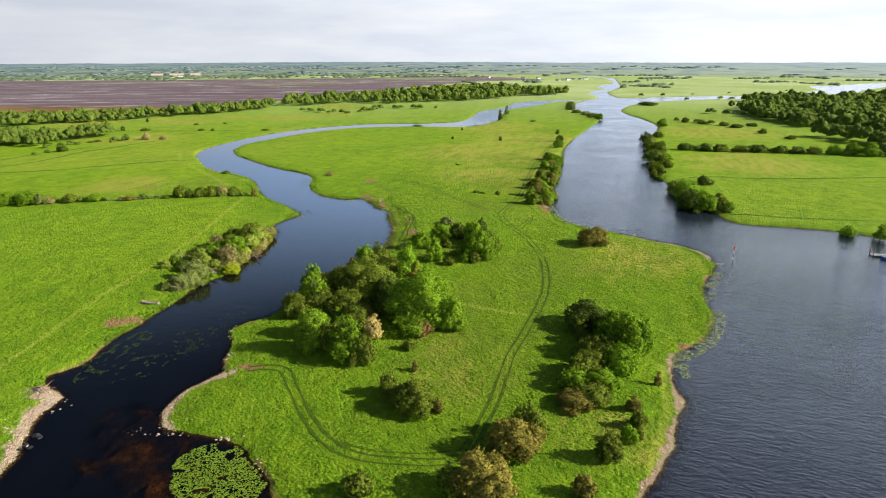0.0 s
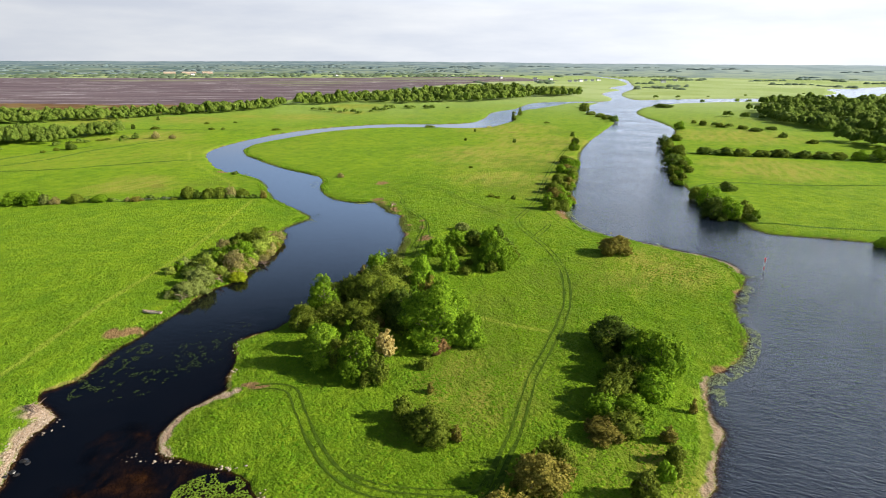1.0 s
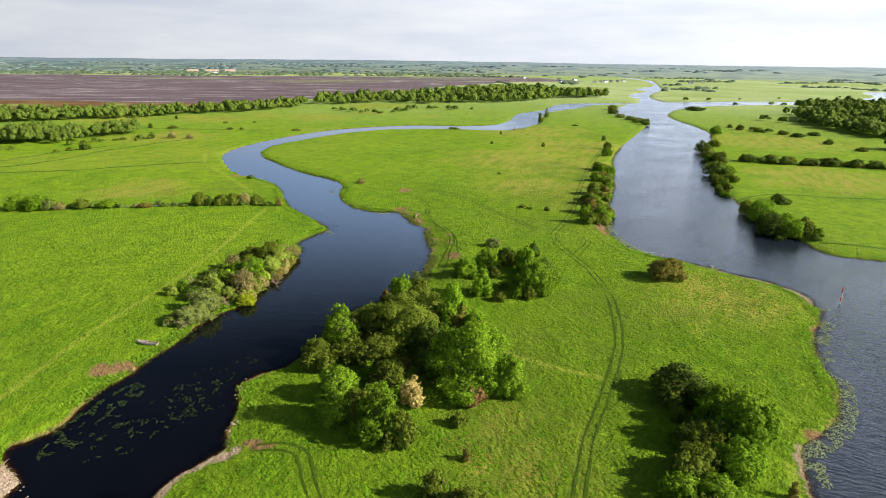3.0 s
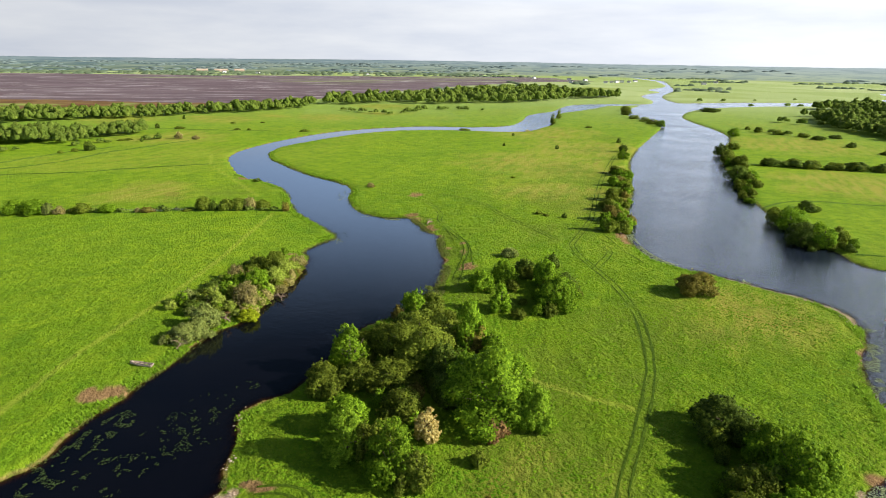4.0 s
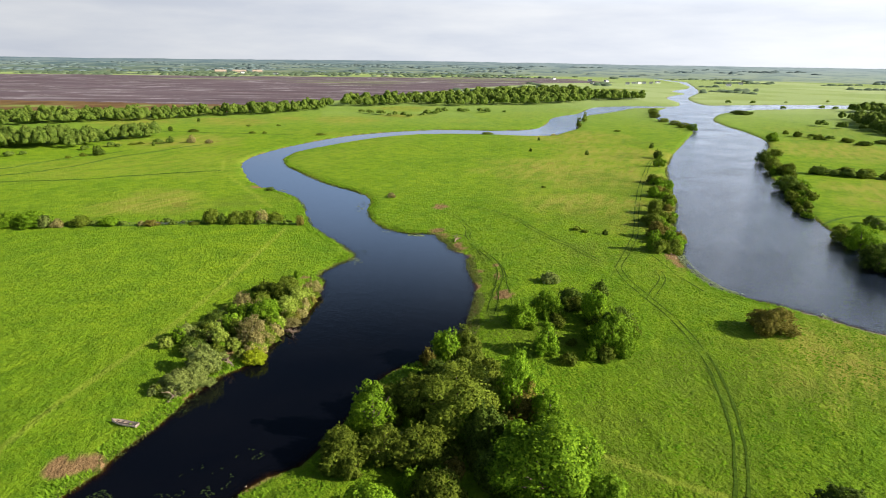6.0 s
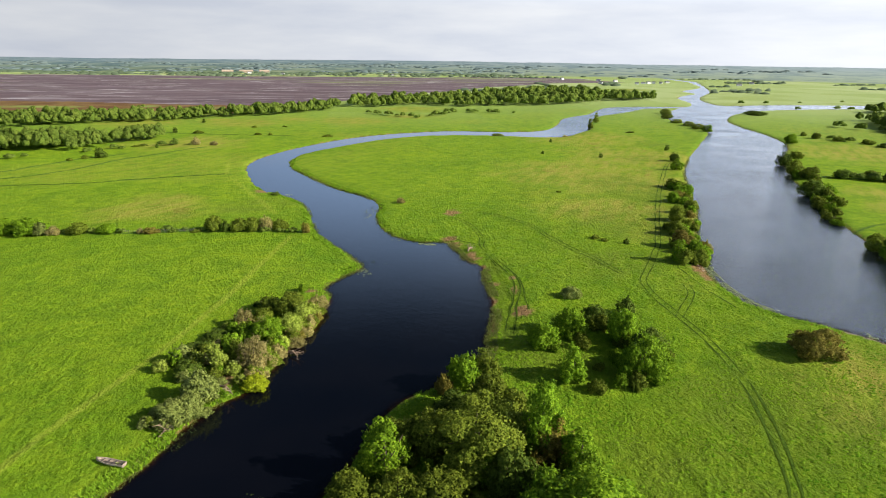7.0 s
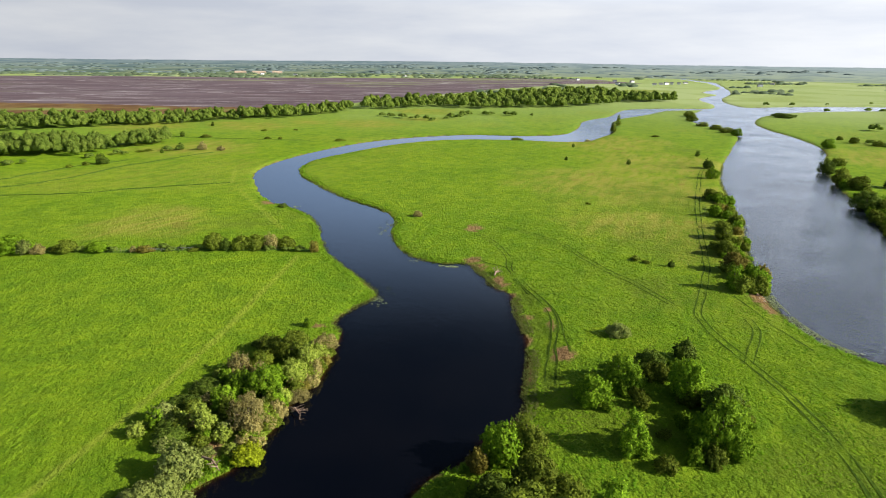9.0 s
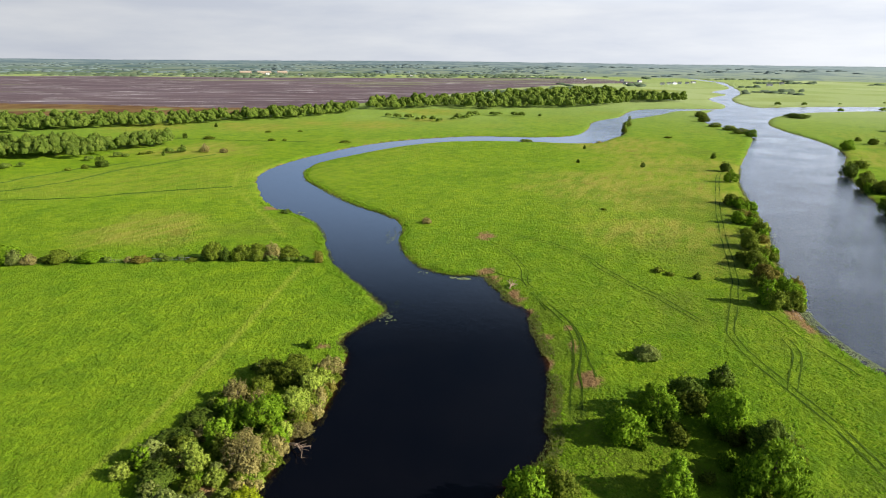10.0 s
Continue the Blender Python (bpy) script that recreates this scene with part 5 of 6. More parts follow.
woodland("hedgerow", "uneven olive-green hedges between the far fields", np.vstack(hp), np.concatenate(hh), np.concatenate(hw), 0.7, 71)


def lumps(name, label, pts, heights, widths, seed, mat, zs=None):
    """Far-off crowns as low uneven mounds, all in one mesh."""
    rng = np.random.default_rng(seed)
    pts = np.asarray(pts, float)
    if zs is None:
        zs, d = ground_at(pts)
        pts, zs, heights, widths = pts[d > 1.5], zs[d > 1.5], np.asarray(heights)[d > 1.5], np.asarray(widths)[d > 1.5]
    n, sides = len(pts), 9
    rings = ((1.0, -0.1), (0.88, 0.45), (0.62, 0.8), (0.32, 0.96))
    V = np.empty((n, sides * 4 + 1, 3))
    turn = rng.uniform(0, 6.28, n)
    for i, (r, z) in enumerate(rings):
        for j in range(sides):
            a = turn + 2 * math.pi * j / sides
            q = 0.5 * widths * r * rng.uniform(0.7, 1.25, n)
            V[:, i * sides + j] = np.stack([pts[:, 0] + q * np.cos(a), pts[:, 1] + q * np.sin(a), zs + heights * z * rng.uniform(0.75, 1.2, n)], 1)
    V[:, -1] = np.stack([pts[:, 0], pts[:, 1], zs + heights], 1)
    F = []
    for j in range(sides):
        k = (j + 1) % sides
        for i in range(3):
            F += [(i * sides + j, i * sides + k, (i + 1) * sides + k), (i * sides + j, (i + 1) * sides + k, (i + 1) * sides + j)]
        F.append((3 * sides + j, 3 * sides + k, 4 * sides))
    F = (np.arange(n)[:, None, None] * (sides * 4 + 1) + np.array(F)[None]).reshape(-1, 3)
    up = V - np.column_stack([pts, zs - 0.5 * heights])[:, None]
    up[..., 2] *= 4.5
    up /= np.linalg.norm(up, axis=2)[..., None] + 1e-9
    return tagged(new(name, mesh_from(name, V.reshape(-1, 3), F, mat, True, up.reshape(-1, 3))), label, "woodland", kind="stuff")


def far_country():
    """Hedges, copses and belts of trees between the bog and the hills."""
    rng = np.random.default_rng(17)
    pts, hs, ws = [], [], []
    for i in range(330):
        r = rng.uniform(1200, 2400)
        a = radians(rng.uniform(-52, 42))
        x, y = r * math.sin(a), r * math.cos(a)
        if (a > 0.05 and rng.random() < 0.78) or inside(np.array([x]), np.array([y]), BOG)[0] or (x > 150 and y < 1250):
            continue
        ang, n = rng.normal(0, 0.25) + rng.choice([0.1, 0.1, 1.5]), int(rng.integers(3, 15))
        for k in range(n):
            g = 11 + r * 0.004
            pts.append((x + k * g * math.cos(ang) + rng.normal() * 4, y + k * g * math.sin(ang) + rng.normal() * 4))
            hs.append(rng.uniform(2.5, 6.0)), ws.append(rng.uniform(9, 17) * (0.8 + r / 3000))
    return np.array(pts), np.array(hs), np.array(ws)


# leaf colour greyed and lightened to carry the haze
DISTANT = leaf_material("hazed_hedge_leaves", (0.105, 0.152, 0.085), (0.165, 0.215, 0.125), 0.3)
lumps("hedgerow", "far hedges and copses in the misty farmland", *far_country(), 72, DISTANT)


# ---- distance ----
def hill_height(A, R):
    rise = step(2350, 4700, R)
    z = 2.5 + rise * 31.5 + rise ** 2 * (4 * soft_noise(A * 4000, R, 800, 51) + 2.5 * soft_noise(A * 4000, R, 160, 52) + 1.6 * soft_noise(A * 4000, R, 45, 53)) + 4 * rise * np.exp(-((A + 0.72) / 0.13) ** 2)
    return z - 6 * (R < 2400) - 10 * rise * np.clip((-A - 0.1) / 0.6, 0, 1)


def hills():
    """The far country and its low hills, behind everything, on a wide arc; the haze is in its colours."""
    ang = np.radians(np.linspace(-80, 80, 420))
    rad = np.concatenate([np.linspace(2350, 4500, 24), [4620, 4720, 4800, 4860]])
    A, R = np.meshgrid(ang, rad)
    x, y = R * np.sin(A), R * np.cos(A)
    z = hill_height(A, R)
    na, nr = len(ang), len(rad)
    i, j = np.meshgrid(np.arange(nr - 1), np.arange(na - 1), indexing="ij")
    a = (i * na + j).ravel()
    m, N, K = mat_new("hazed_country")
    woods = noise_of(N, K, 0.008, 5, 0.65, stretch=(1.0, 0.5, 0.0), lo=0.5, hi=0.56)
    plots = noise_of(N, K, 0.006, 4, 0.6, stretch=(1.0, 0.4, 0.0), lo=0.42, hi=0.58)
    # air haze mixed into the base colours, bluer from near to away
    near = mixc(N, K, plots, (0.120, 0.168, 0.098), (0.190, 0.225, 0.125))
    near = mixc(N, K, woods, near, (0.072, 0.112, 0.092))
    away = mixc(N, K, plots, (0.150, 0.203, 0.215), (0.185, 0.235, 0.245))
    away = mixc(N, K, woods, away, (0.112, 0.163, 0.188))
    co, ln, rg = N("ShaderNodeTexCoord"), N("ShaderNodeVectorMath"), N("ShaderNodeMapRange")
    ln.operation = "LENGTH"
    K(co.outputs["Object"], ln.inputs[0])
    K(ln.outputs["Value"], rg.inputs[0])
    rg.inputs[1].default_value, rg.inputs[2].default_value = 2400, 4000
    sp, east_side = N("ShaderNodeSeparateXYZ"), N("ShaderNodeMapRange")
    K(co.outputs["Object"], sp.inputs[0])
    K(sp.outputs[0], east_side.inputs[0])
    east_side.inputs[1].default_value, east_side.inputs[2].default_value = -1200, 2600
    # haze painted paler towards the sun side, along x
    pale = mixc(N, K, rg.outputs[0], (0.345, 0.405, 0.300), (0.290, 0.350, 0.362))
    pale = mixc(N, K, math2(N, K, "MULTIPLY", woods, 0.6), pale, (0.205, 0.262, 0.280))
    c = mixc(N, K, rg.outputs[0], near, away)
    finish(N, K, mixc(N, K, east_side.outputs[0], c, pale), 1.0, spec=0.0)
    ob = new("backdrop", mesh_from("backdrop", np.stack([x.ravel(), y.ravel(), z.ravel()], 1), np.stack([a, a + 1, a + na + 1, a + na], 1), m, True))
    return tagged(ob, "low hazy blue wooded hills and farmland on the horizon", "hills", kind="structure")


hills()


def far_copses():
    rng = np.random.default_rng(23)
    m, N, K = mat_new("hazed_leaves")
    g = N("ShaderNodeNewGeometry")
    # the pale blue-green is haze put into the leaf colour
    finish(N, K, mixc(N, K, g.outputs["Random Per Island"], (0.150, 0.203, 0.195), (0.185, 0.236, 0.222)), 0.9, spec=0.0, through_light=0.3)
    A, R, W = [], [], []
    for i in range(260):
        a, r = radians(rng.uniform(-55, 45)), rng.uniform(2420, 3700)
        if a > -0.05 and rng.random() < 0.7:
            continue
        for k in range(int(rng.integers(2, 9))):
            A.append(a + k * 0.0055 + rng.normal() * 0.003), R.append(r + rng.normal() * 45), W.append(rng.uniform(14, 34))
    A, R = np.array(A), np.array(R)
    n = len(A)
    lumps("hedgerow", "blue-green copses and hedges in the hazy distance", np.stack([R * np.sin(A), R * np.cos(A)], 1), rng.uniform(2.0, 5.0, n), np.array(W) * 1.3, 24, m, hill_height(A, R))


far_copses()


# ---- small growth: grass tufts, reeds, lilies, floating weed ----
def blades(name, label, category, pts, zs, size, tall, per, mat, seed, lean=0.9):
    """Upright three-cornered blades in tufts, all in one mesh."""
    rng = np.random.default_rng(seed)
    n = len(pts)
    p = np.repeat(np.column_stack([pts, zs]), per, axis=0)
    k = n * per
    p[:, :2] += rng.normal(0, size * 0.5, (k, 2))
    a = rng.uniform(0, 2 * math.pi, k)
    wide = size * rng.uniform(0.35, 0.8, k)
    h = tall * rng.uniform(0.5, 1.2, k)
    u = np.stack([np.cos(a), np.sin(a), np.zeros(k)], 1) * wide[:, None] * 0.5
    fall = h * lean * rng.uniform(0.6, 1.4, k)          # each blade leans over, to its own side
    tip = p + np.stack([-np.sin(a) * fall, np.cos(a) * fall, h], 1)
    V = np.stack([p - u, p + u, tip], 1).reshape(-1, 3)
    up = np.cross(2 * u, tip - p + u)
    up /= np.linalg.norm(up, axis=1)[:, None] + 1e-9
    up = up * 0.6 + np.array((0, 0, 0.65))
    up = np.repeat(up / np.linalg.norm(up, axis=1)[:, None], 3, axis=0)
    ob = new(name, mesh_from(name, V, np.arange(3 * k).reshape(k, 3), mat, True, up))
    return tagged(ob, label, category, kind="stuff")


def bare(x, y, d, gap=0.4):
    """Where no tall grass stands: beaches, ruts, paths and mud."""
    ruts, _ = rut_distance(x, y)
    out = (d < 0.5) | (beach_mask(x, y, d) > 0.3) | (ruts < gap)
    out |= Bins(x, y, 40.0).distance([curve_through(l, 2, 6) for l in PATH_LINES], 6.0) < gap + 0.1
    for mx, my, mr, ms in MUD:
        out |= np.hypot(x - mx, (y - my) / ms) < mr
    return out


def meadow_spots(rng, n, near, far):
    r = np.sqrt(rng.uniform(near ** 2, far ** 2, n))
    a = np.radians(rng.uniform(-46, 38, n))
    return -10 + r * np.sin(a), 20 + r * np.cos(a), r


def grass_tufts():
    rng = np.random.default_rng(3)
    x, y, r = meadow_spots(rng, 170000, 48, 260)
    keep = rng.random(len(x)) < np.clip(1.2 - r / 180, 0.0, 1) * (0.35 + 0.65 * step(-0.5, 0.5, soft_noise(x, y, 5, 91)))
    x, y = x[keep], y[keep]
    z, d = ground_at(np.stack([x, y], 1))
    ok = ~bare(x, y, d)
    blades("grass", "rough tussocky meadow grass", "grass", np.stack([x[ok], y[ok]], 1), z[ok] - 0.03, 0.46, 0.20, 3, GRASS, 4, 1.0)


grass_tufts()


def tussocks():
    """Low rounded tussocks, thick on the ungrazed peninsula and thin on the pastures, all in one mesh."""
    rng = np.random.default_rng(6)
    x, y, r = meadow_spots(rng, 215000, 48, 300)
    isle = inside(x, y, LANDS[1])
    keep = rng.random(len(x)) < np.clip(1.25 - r / 260, 0.1, 1) * (0.25 + 0.75 * step(-0.4, 0.5, soft_noise(x, y, 7, 92))) * np.where(isle, 0.95, 0.34)
    x, y, isle = x[keep], y[keep], isle[keep]
    z, d = ground_at(np.stack([x, y], 1))
    ok = ~bare(x, y, d, 0.75)
    x, y, z, isle = x[ok], y[ok], z[ok], isle[ok]
    n, sides = len(x), 5
    wide = rng.uniform(0.16, 0.46, n) * np.where(isle, 1.0, 0.8)
    tall = wide * rng.uniform(0.35, 0.62, n)
    turn = rng.uniform(0, 6.28, n)
    V, M = np.empty((n, sides + 1, 3)), np.empty((n, sides + 1, 3))
    for k in range(sides):
        a = turn + 2 * math.pi * k / sides
        q = wide * rng.uniform(0.7, 1.25, n)
        V[:, k] = np.stack([x + q * np.cos(a), y + 0.8 * q * np.sin(a), z - 0.04], 1)
        M[:, k] = np.stack([0.75 * np.cos(a), 0.75 * np.sin(a), np.full(n, 0.66)], 1)
    lean = rng.normal(0, 0.22, (n, 2)) * wide[:, None]
    V[:, -1] = np.stack([x + lean[:, 0], y + lean[:, 1], z + tall], 1)
    M[:, -1] = (0, 0, 1)
    tri = np.array([(k, (k + 1) % sides, sides) for k in range(sides)])
    F = (np.arange(n)[:, None, None] * (sides + 1) + tri[None]).reshape(-1, 3)
    me = mesh_from("tussocks", V.reshape(-1, 3), F, TUSSOCK, True, M.reshape(-1, 3))
    tagged(new("tussocks", me), "low rounded tussocks of bright green grass", "grass", kind="stuff")


tussocks()


def shore_points(line, gap, off_lo, off_hi, seed, y_lo, y_hi, patch=-0.2):
    """Points along a bank, some metres to either side of its line."""
    rng = np.random.default_rng(seed)
    out = []
    for (x1, y1), (x2, y2) in zip(line[:-1], line[1:]):
        if not y_lo < y1 < y_hi:
            continue
        ln = math.hypot(x2 - x1, y2 - y1)
        for i in range(max(1, int(ln / gap))):
            t, o = rng.random(), rng.uniform(off_lo, off_hi)
            out.append((x1 + (x2 - x1) * t - (y2 - y1) / ln * o, y1 + (y2 - y1) * t + (x2 - x1) / ln * o))
    p = np.array(out)
    return p[soft_noise(p[:, 0], p[:, 1], 9, seed) > patch]


def reeds():
    rows = [shore_points(isle_w, 0.05, -2.2, 0.7, 101, 180, 262, -0.1), shore_points(isle_w, 0.25, -0.8, 0.8, 102, 262, 420, -0.1),
            shore_points(west, 0.14, -0.8, 1.0, 103, 110, 160, -0.2), shore_points(west, 0.16, -1.0, 0.7, 104, 212, 330, -0.2),
            shore_points(isle_e, 0.16, -0.8, 1.0, 105, 118, 172, -0.1), shore_points(isle_e, 0.2, -0.8, 1.0, 106, 222, 480, -0.3),
            shore_points(east, 0.35, -1.0, 1.0, 107, 205, 480, -0.4), shore_points(isle_w, 0.12, -0.5, 0.6, 108, 108, 170, 0.0)]
    p = np.vstack(rows)
    z, d = ground_at(p)
    k = d > -1.6
    blades("reeds", "tall yellow-green reeds and sedge along the water's edge", "reeds", p[k], np.maximum(z[k], -0.1), 0.20, 0.42, 6, REED, 109, 0.9)


reeds()


def bank_herbs():
    """Lush broad-leaved growth in a band along the banks."""
    p = np.vstack([shore_points(west, 0.02, -3.2, 3.2, 111, 100, 168, -0.35), shore_points(west, 0.03, -3.5, 3.5, 112, 205, 345, -0.3),
                   shore_points(isle_w, 0.04, -3.0, 3.0, 113, 110, 170, 0.1), shore_points(isle_e, 0.04, -3.0, 3.0, 114, 118, 345, 0.0), shore_points(isle_w, 0.05, -4.0, 4.0, 115, 262, 420, -0.2)])
    z, d = ground_at(p)
    k = (d > 0.15) & (d < 3.0) & (beach_mask(p[:, 0], p[:, 1], d) < 0.2)
    for mx, my, mr, ms in MUD:
        k &= np.hypot(p[:, 0] - mx, (p[:, 1] - my) / ms) > mr
    herb = leaf_material("herb_leaves", (0.120, 0.235, 0.012), (0.230, 0.370, 0.024), 0.3)
    blades("bank_herbs", "lush bright green herbs along the river bank", "herbs", p[k], z[k], 0.5, 0.5, 3, herb, 116, 1.0)


bank_herbs()


def discs(name, label, category, pts, size, mat, seed, sides=7, z=0.03):
    rng = np.random.default_rng(seed)
    n = len(pts)
    r = size * rng.uniform(0.5, 1.3, n)
    a0 = rng.uniform(0, 6.28, n)
    V = []
    for i in range(sides):
        a = a0 + 2 * math.pi * i / sides
        q = r * rng.uniform(0.8, 1.15, n)
        V.append(np.stack([pts[:, 0] + q * np.cos(a), pts[:, 1] + q * np.sin(a), z + rng.uniform(-0.015, 0.05, n)], 1))
    V = np.stack(V, 1).reshape(-1, 3)
    ob = new(name, mesh_from(name, V, np.arange(n * sides).reshape(n, sides), mat))
    return tagged(ob, label, category, kind="stuff")


def patch_points(cx, cy, rx, ry, turn, n, seed, clump=0.6, hole=-0.2):
    rng = np.random.default_rng(seed)
    r, a = np.sqrt(rng.random(n)), rng.uniform(0, 6.283, n)
    x, y = rx * r * np.cos(a), ry * r * np.sin(a)
    c, s = math.cos(radians(turn)), math.sin(radians(turn))
    p = np.stack([cx + c * x - s * y, cy + s * x + c * y], 1)
    return p[soft_noise(p[:, 0], p[:, 1], clump, seed) > hole]


POND = leaf_material("pond_weed_leaves", (0.018, 0.030, 0.010), (0.046, 0.068, 0.020), 0.1)


def water_plants():
    lily = patch_points(-33.8, 77.4, 9.5, 7.2, -35, 5200, 121, 0.9, -0.62)
    _, d = ground_at(lily)
    lily, d = [v[soft_noise(lily[:, 0], lily[:, 1], 4.0, 134) * 0.9 + 1.15 - 0.16 * np.hypot(lily[:, 0] + 34.5, lily[:, 1] - 78) > 0] for v in (lily, d)]
    discs("water_lilies", "dense raft of green water lily leaves in the bay", "water lilies", lily[d < -0.5], 0.135, LILY, 122, 6)
    rows = [patch_points(-70.5, 116, 3.6, 12, -8, 2600, 123, 1.1, 0.15), patch_points(-60, 117, 5, 14, -20, 2200, 124, 1.1, 0.35), patch_points(-52.5, 138, 2.6, 1.4, 0, 90, 125, 1.2, 0.1),
            patch_points(-56, 126, 6, 9, 10, 900, 126, 1.1, 0.42), patch_points(-69, 152, 1.2, 5, 4, 120, 127, 1.0, 0.1), patch_points(-57, 240, 4, 5, 30, 160, 128, 1.6, 0.2),
            patch_points(-42, 264, 7, 1.6, -5, 200, 129, 1.4, 0.0), patch_points(-75, 306, 3.0, 10, 8, 200, 130, 1.8, 0.2), patch_points(-30, 254, 2.4, 6, 25, 200, 131, 1.4, 0.0), patch_points(-31, 166, 2.5, 3.5, 30, 80, 132, 1.2, 0.2)]
    p = np.vstack(rows)
    _, d = ground_at(p)
    discs("pond_weed", "scattered patches of floating green pond weed", "pond weed", p[d < -0.1], 0.11, POND, 133, 6, 0.025)
    fringe = [shore_points(isle_e, 0.016, -3.3, 0.2, 141, 106, 178, -0.5), shore_points(isle_e, 0.012, -2.8, 0.2, 142, 205, 262, -0.45), shore_points(isle_e, 0.3, -2.0, 0.0, 143, 262, 480, -0.1)]
    fringe += [patch_points(-44.5, 263.4, 3.4, 0.9, -4, 900, 145, 0.8, -0.4), patch_points(-29.7, 250.6, 1.5, 3.0, 25, 900, 146, 0.8, -0.4), patch_points(-55, 266, 2.0, 1.0, -10, 200, 147, 0.8, 0.0),
               patch_points(-116.5, 327.9, 2.6, 1.6, 40, 200, 148, 1.0, -0.2),
               patch_points(-58.6, 233, 2.4, 3.6, 20, 320, 150, 1.0, -0.1), patch_points(-73.5, 302, 2.2, 9, 8, 420, 151, 1.4, 0.0)]
    p = np.vstack(fringe)
    _, d = ground_at(p)
    discs("floating_weed", "pale green floating weed fringing the shore", "floating weed", p[(d < -0.1) & (d > -5) & (soft_noise(p[:, 0], p[:, 1], 1.6, 149) > -0.35)], 0.12, WEED, 144, 5, 0.02)


water_plants()


# ---- stones ----
def stone_mesh(seed, flat=0.6):
    rng = random.Random(seed)
    bm = bmesh.new()
    bmesh.ops.create_icosphere(bm, subdivisions=1, radius=0.5)
    for v in bm.verts:
        v.co *= rng.uniform(0.75, 1.2)
        v.co.z *= flat
    me = bpy.data.meshes.new("stone")
    bm.to_mesh(me)
    bm.free()
    me.materials.append(STONE)
    return me


def stones():
    rng = random.Random(8)
    kinds = [stone_mesh(i) for i in range(6)]
    spots = []
    for cx, cy, sx, sy, n in ((-47.5, 87.6, 4.5, 1.0, 26), (-36.5, 86.2, 2.2, 0.9, 14), (-52.5, 88.5, 3.0, 1.4, 12), (-71.5, 96.5, 2.8, 3.4, 34), (-74, 89, 2.4, 3, 22), (-70.3, 82, 1.2, 2.5, 14),
                              (-46.5, 115, 0.8, 3, 10), (-49.5, 128, 0.8, 2.2, 8), (-43, 108.3, 1.4, 0.7, 8), (80.5, 184, 1.5, 3, 14), (-29.5, 80, 1.2, 2.0, 10), (-27.5, 174.5, 2.2, 2.2, 12), (41, 250, 1.6, 3.5, 12)):
        for _ in range(n):
            spots.append((cx + rng.gauss(0, 0.5) * sx, cy + rng.gauss(0, 0.5) * sy, rng.uniform(0.2, 0.58)))
    zs, d = ground_at([s[:2] for s in spots])
    for (x, y, s), z, dd in zip(spots, zs, d):
        ob = new("stone", rng.choice(kinds))
        ob.matrix_world = Matrix.LocRotScale((x, y, max(float(z), -0.12) + 0.1 * s), Euler((rng.uniform(-0.2, 0.2), rng.uniform(-0.2, 0.2), rng.uniform(0, 6.28))), (s * rng.uniform(0.8, 1.3), s, s * rng.uniform(0.7, 1.0)))
        tagged(ob, "pale rounded stone lying at the water's edge", "stone", "shore stones")
    wet = plain_material("wet_dark_rock", (0.010, 0.010, 0.011), (0.030, 0.028, 0.027), 0.35, 2)
    for x, y, s in ((-68.6, 87.0, 1.2), (-67.7, 86.4, 0.9), (-68.5, 84.3, 1.0), (-67.5, 83.7, 0.8), (-68.9, 83.2, 0.7)):
        me = stone_mesh(int(s * 100), 0.7)
        me.materials[0] = wet
        ob = new("rock", me)
        ob.matrix_world = pose(x, y, 0.04, 0, 0, s * 300) @ Matrix.Diagonal((s * 1.3, s, s * 0.9, 1))
        tagged(ob, "dark wet rock standing out of the shallow water", "rock", "wet rocks")
    # shingle: too small to count
    rg = np.random.default_rng(9)
    P = []
    for line, n, spread in ((BEACHES[0], 900, 0.5), (BEACHES[1], 900, 0.55), (BEACHES[2], 2600, 1.1), (BEACHES[3], 500, 0.4)):
        c = curve_through(line, 0.5, 0.5)
        q = c[rg.integers(0, len(c), n)] + rg.normal(0, spread, (n, 2))
        P.append(q)
    p = np.vstack(P)
    z, d = ground_at(p)
    k = d > -0.5
    p, z = p[k], z[k]
    base = np.array([(1, 0, 0), (0, 1, 0), (-1, 0, 0), (0, -1, 0), (0, 0, 0.8)], float)
    tri = np.array([(0, 1, 4), (1, 2, 4), (2, 3, 4), (3, 0, 4)])
    n = len(p)
    a, s = rg.uniform(0, 6.28, n), rg.uniform(0.04, 0.14, n)
    V = np.empty((n, 5, 3))
    for i, (bx, by, bz) in enumerate(base):
        j = rg.uniform(0.7, 1.3, n)
        V[:, i, 0] = p[:, 0] + s * j * (bx * np.cos(a) - by * np.sin(a))
        V[:, i, 1] = p[:, 1] + s * j * (bx * np.sin(a) + by * np.cos(a))
        V[:, i, 2] = z - 0.01 + s * bz * j
    F = (np.arange(n)[:, None, None] * 5 + tri[None]).reshape(-1, 3)
    tagged(new("shingle", mesh_from("shingle", V.reshape(-1, 3), F, STONE)), "pale shingle scattered on the beaches", "shingle", kind="stuff")


stones()


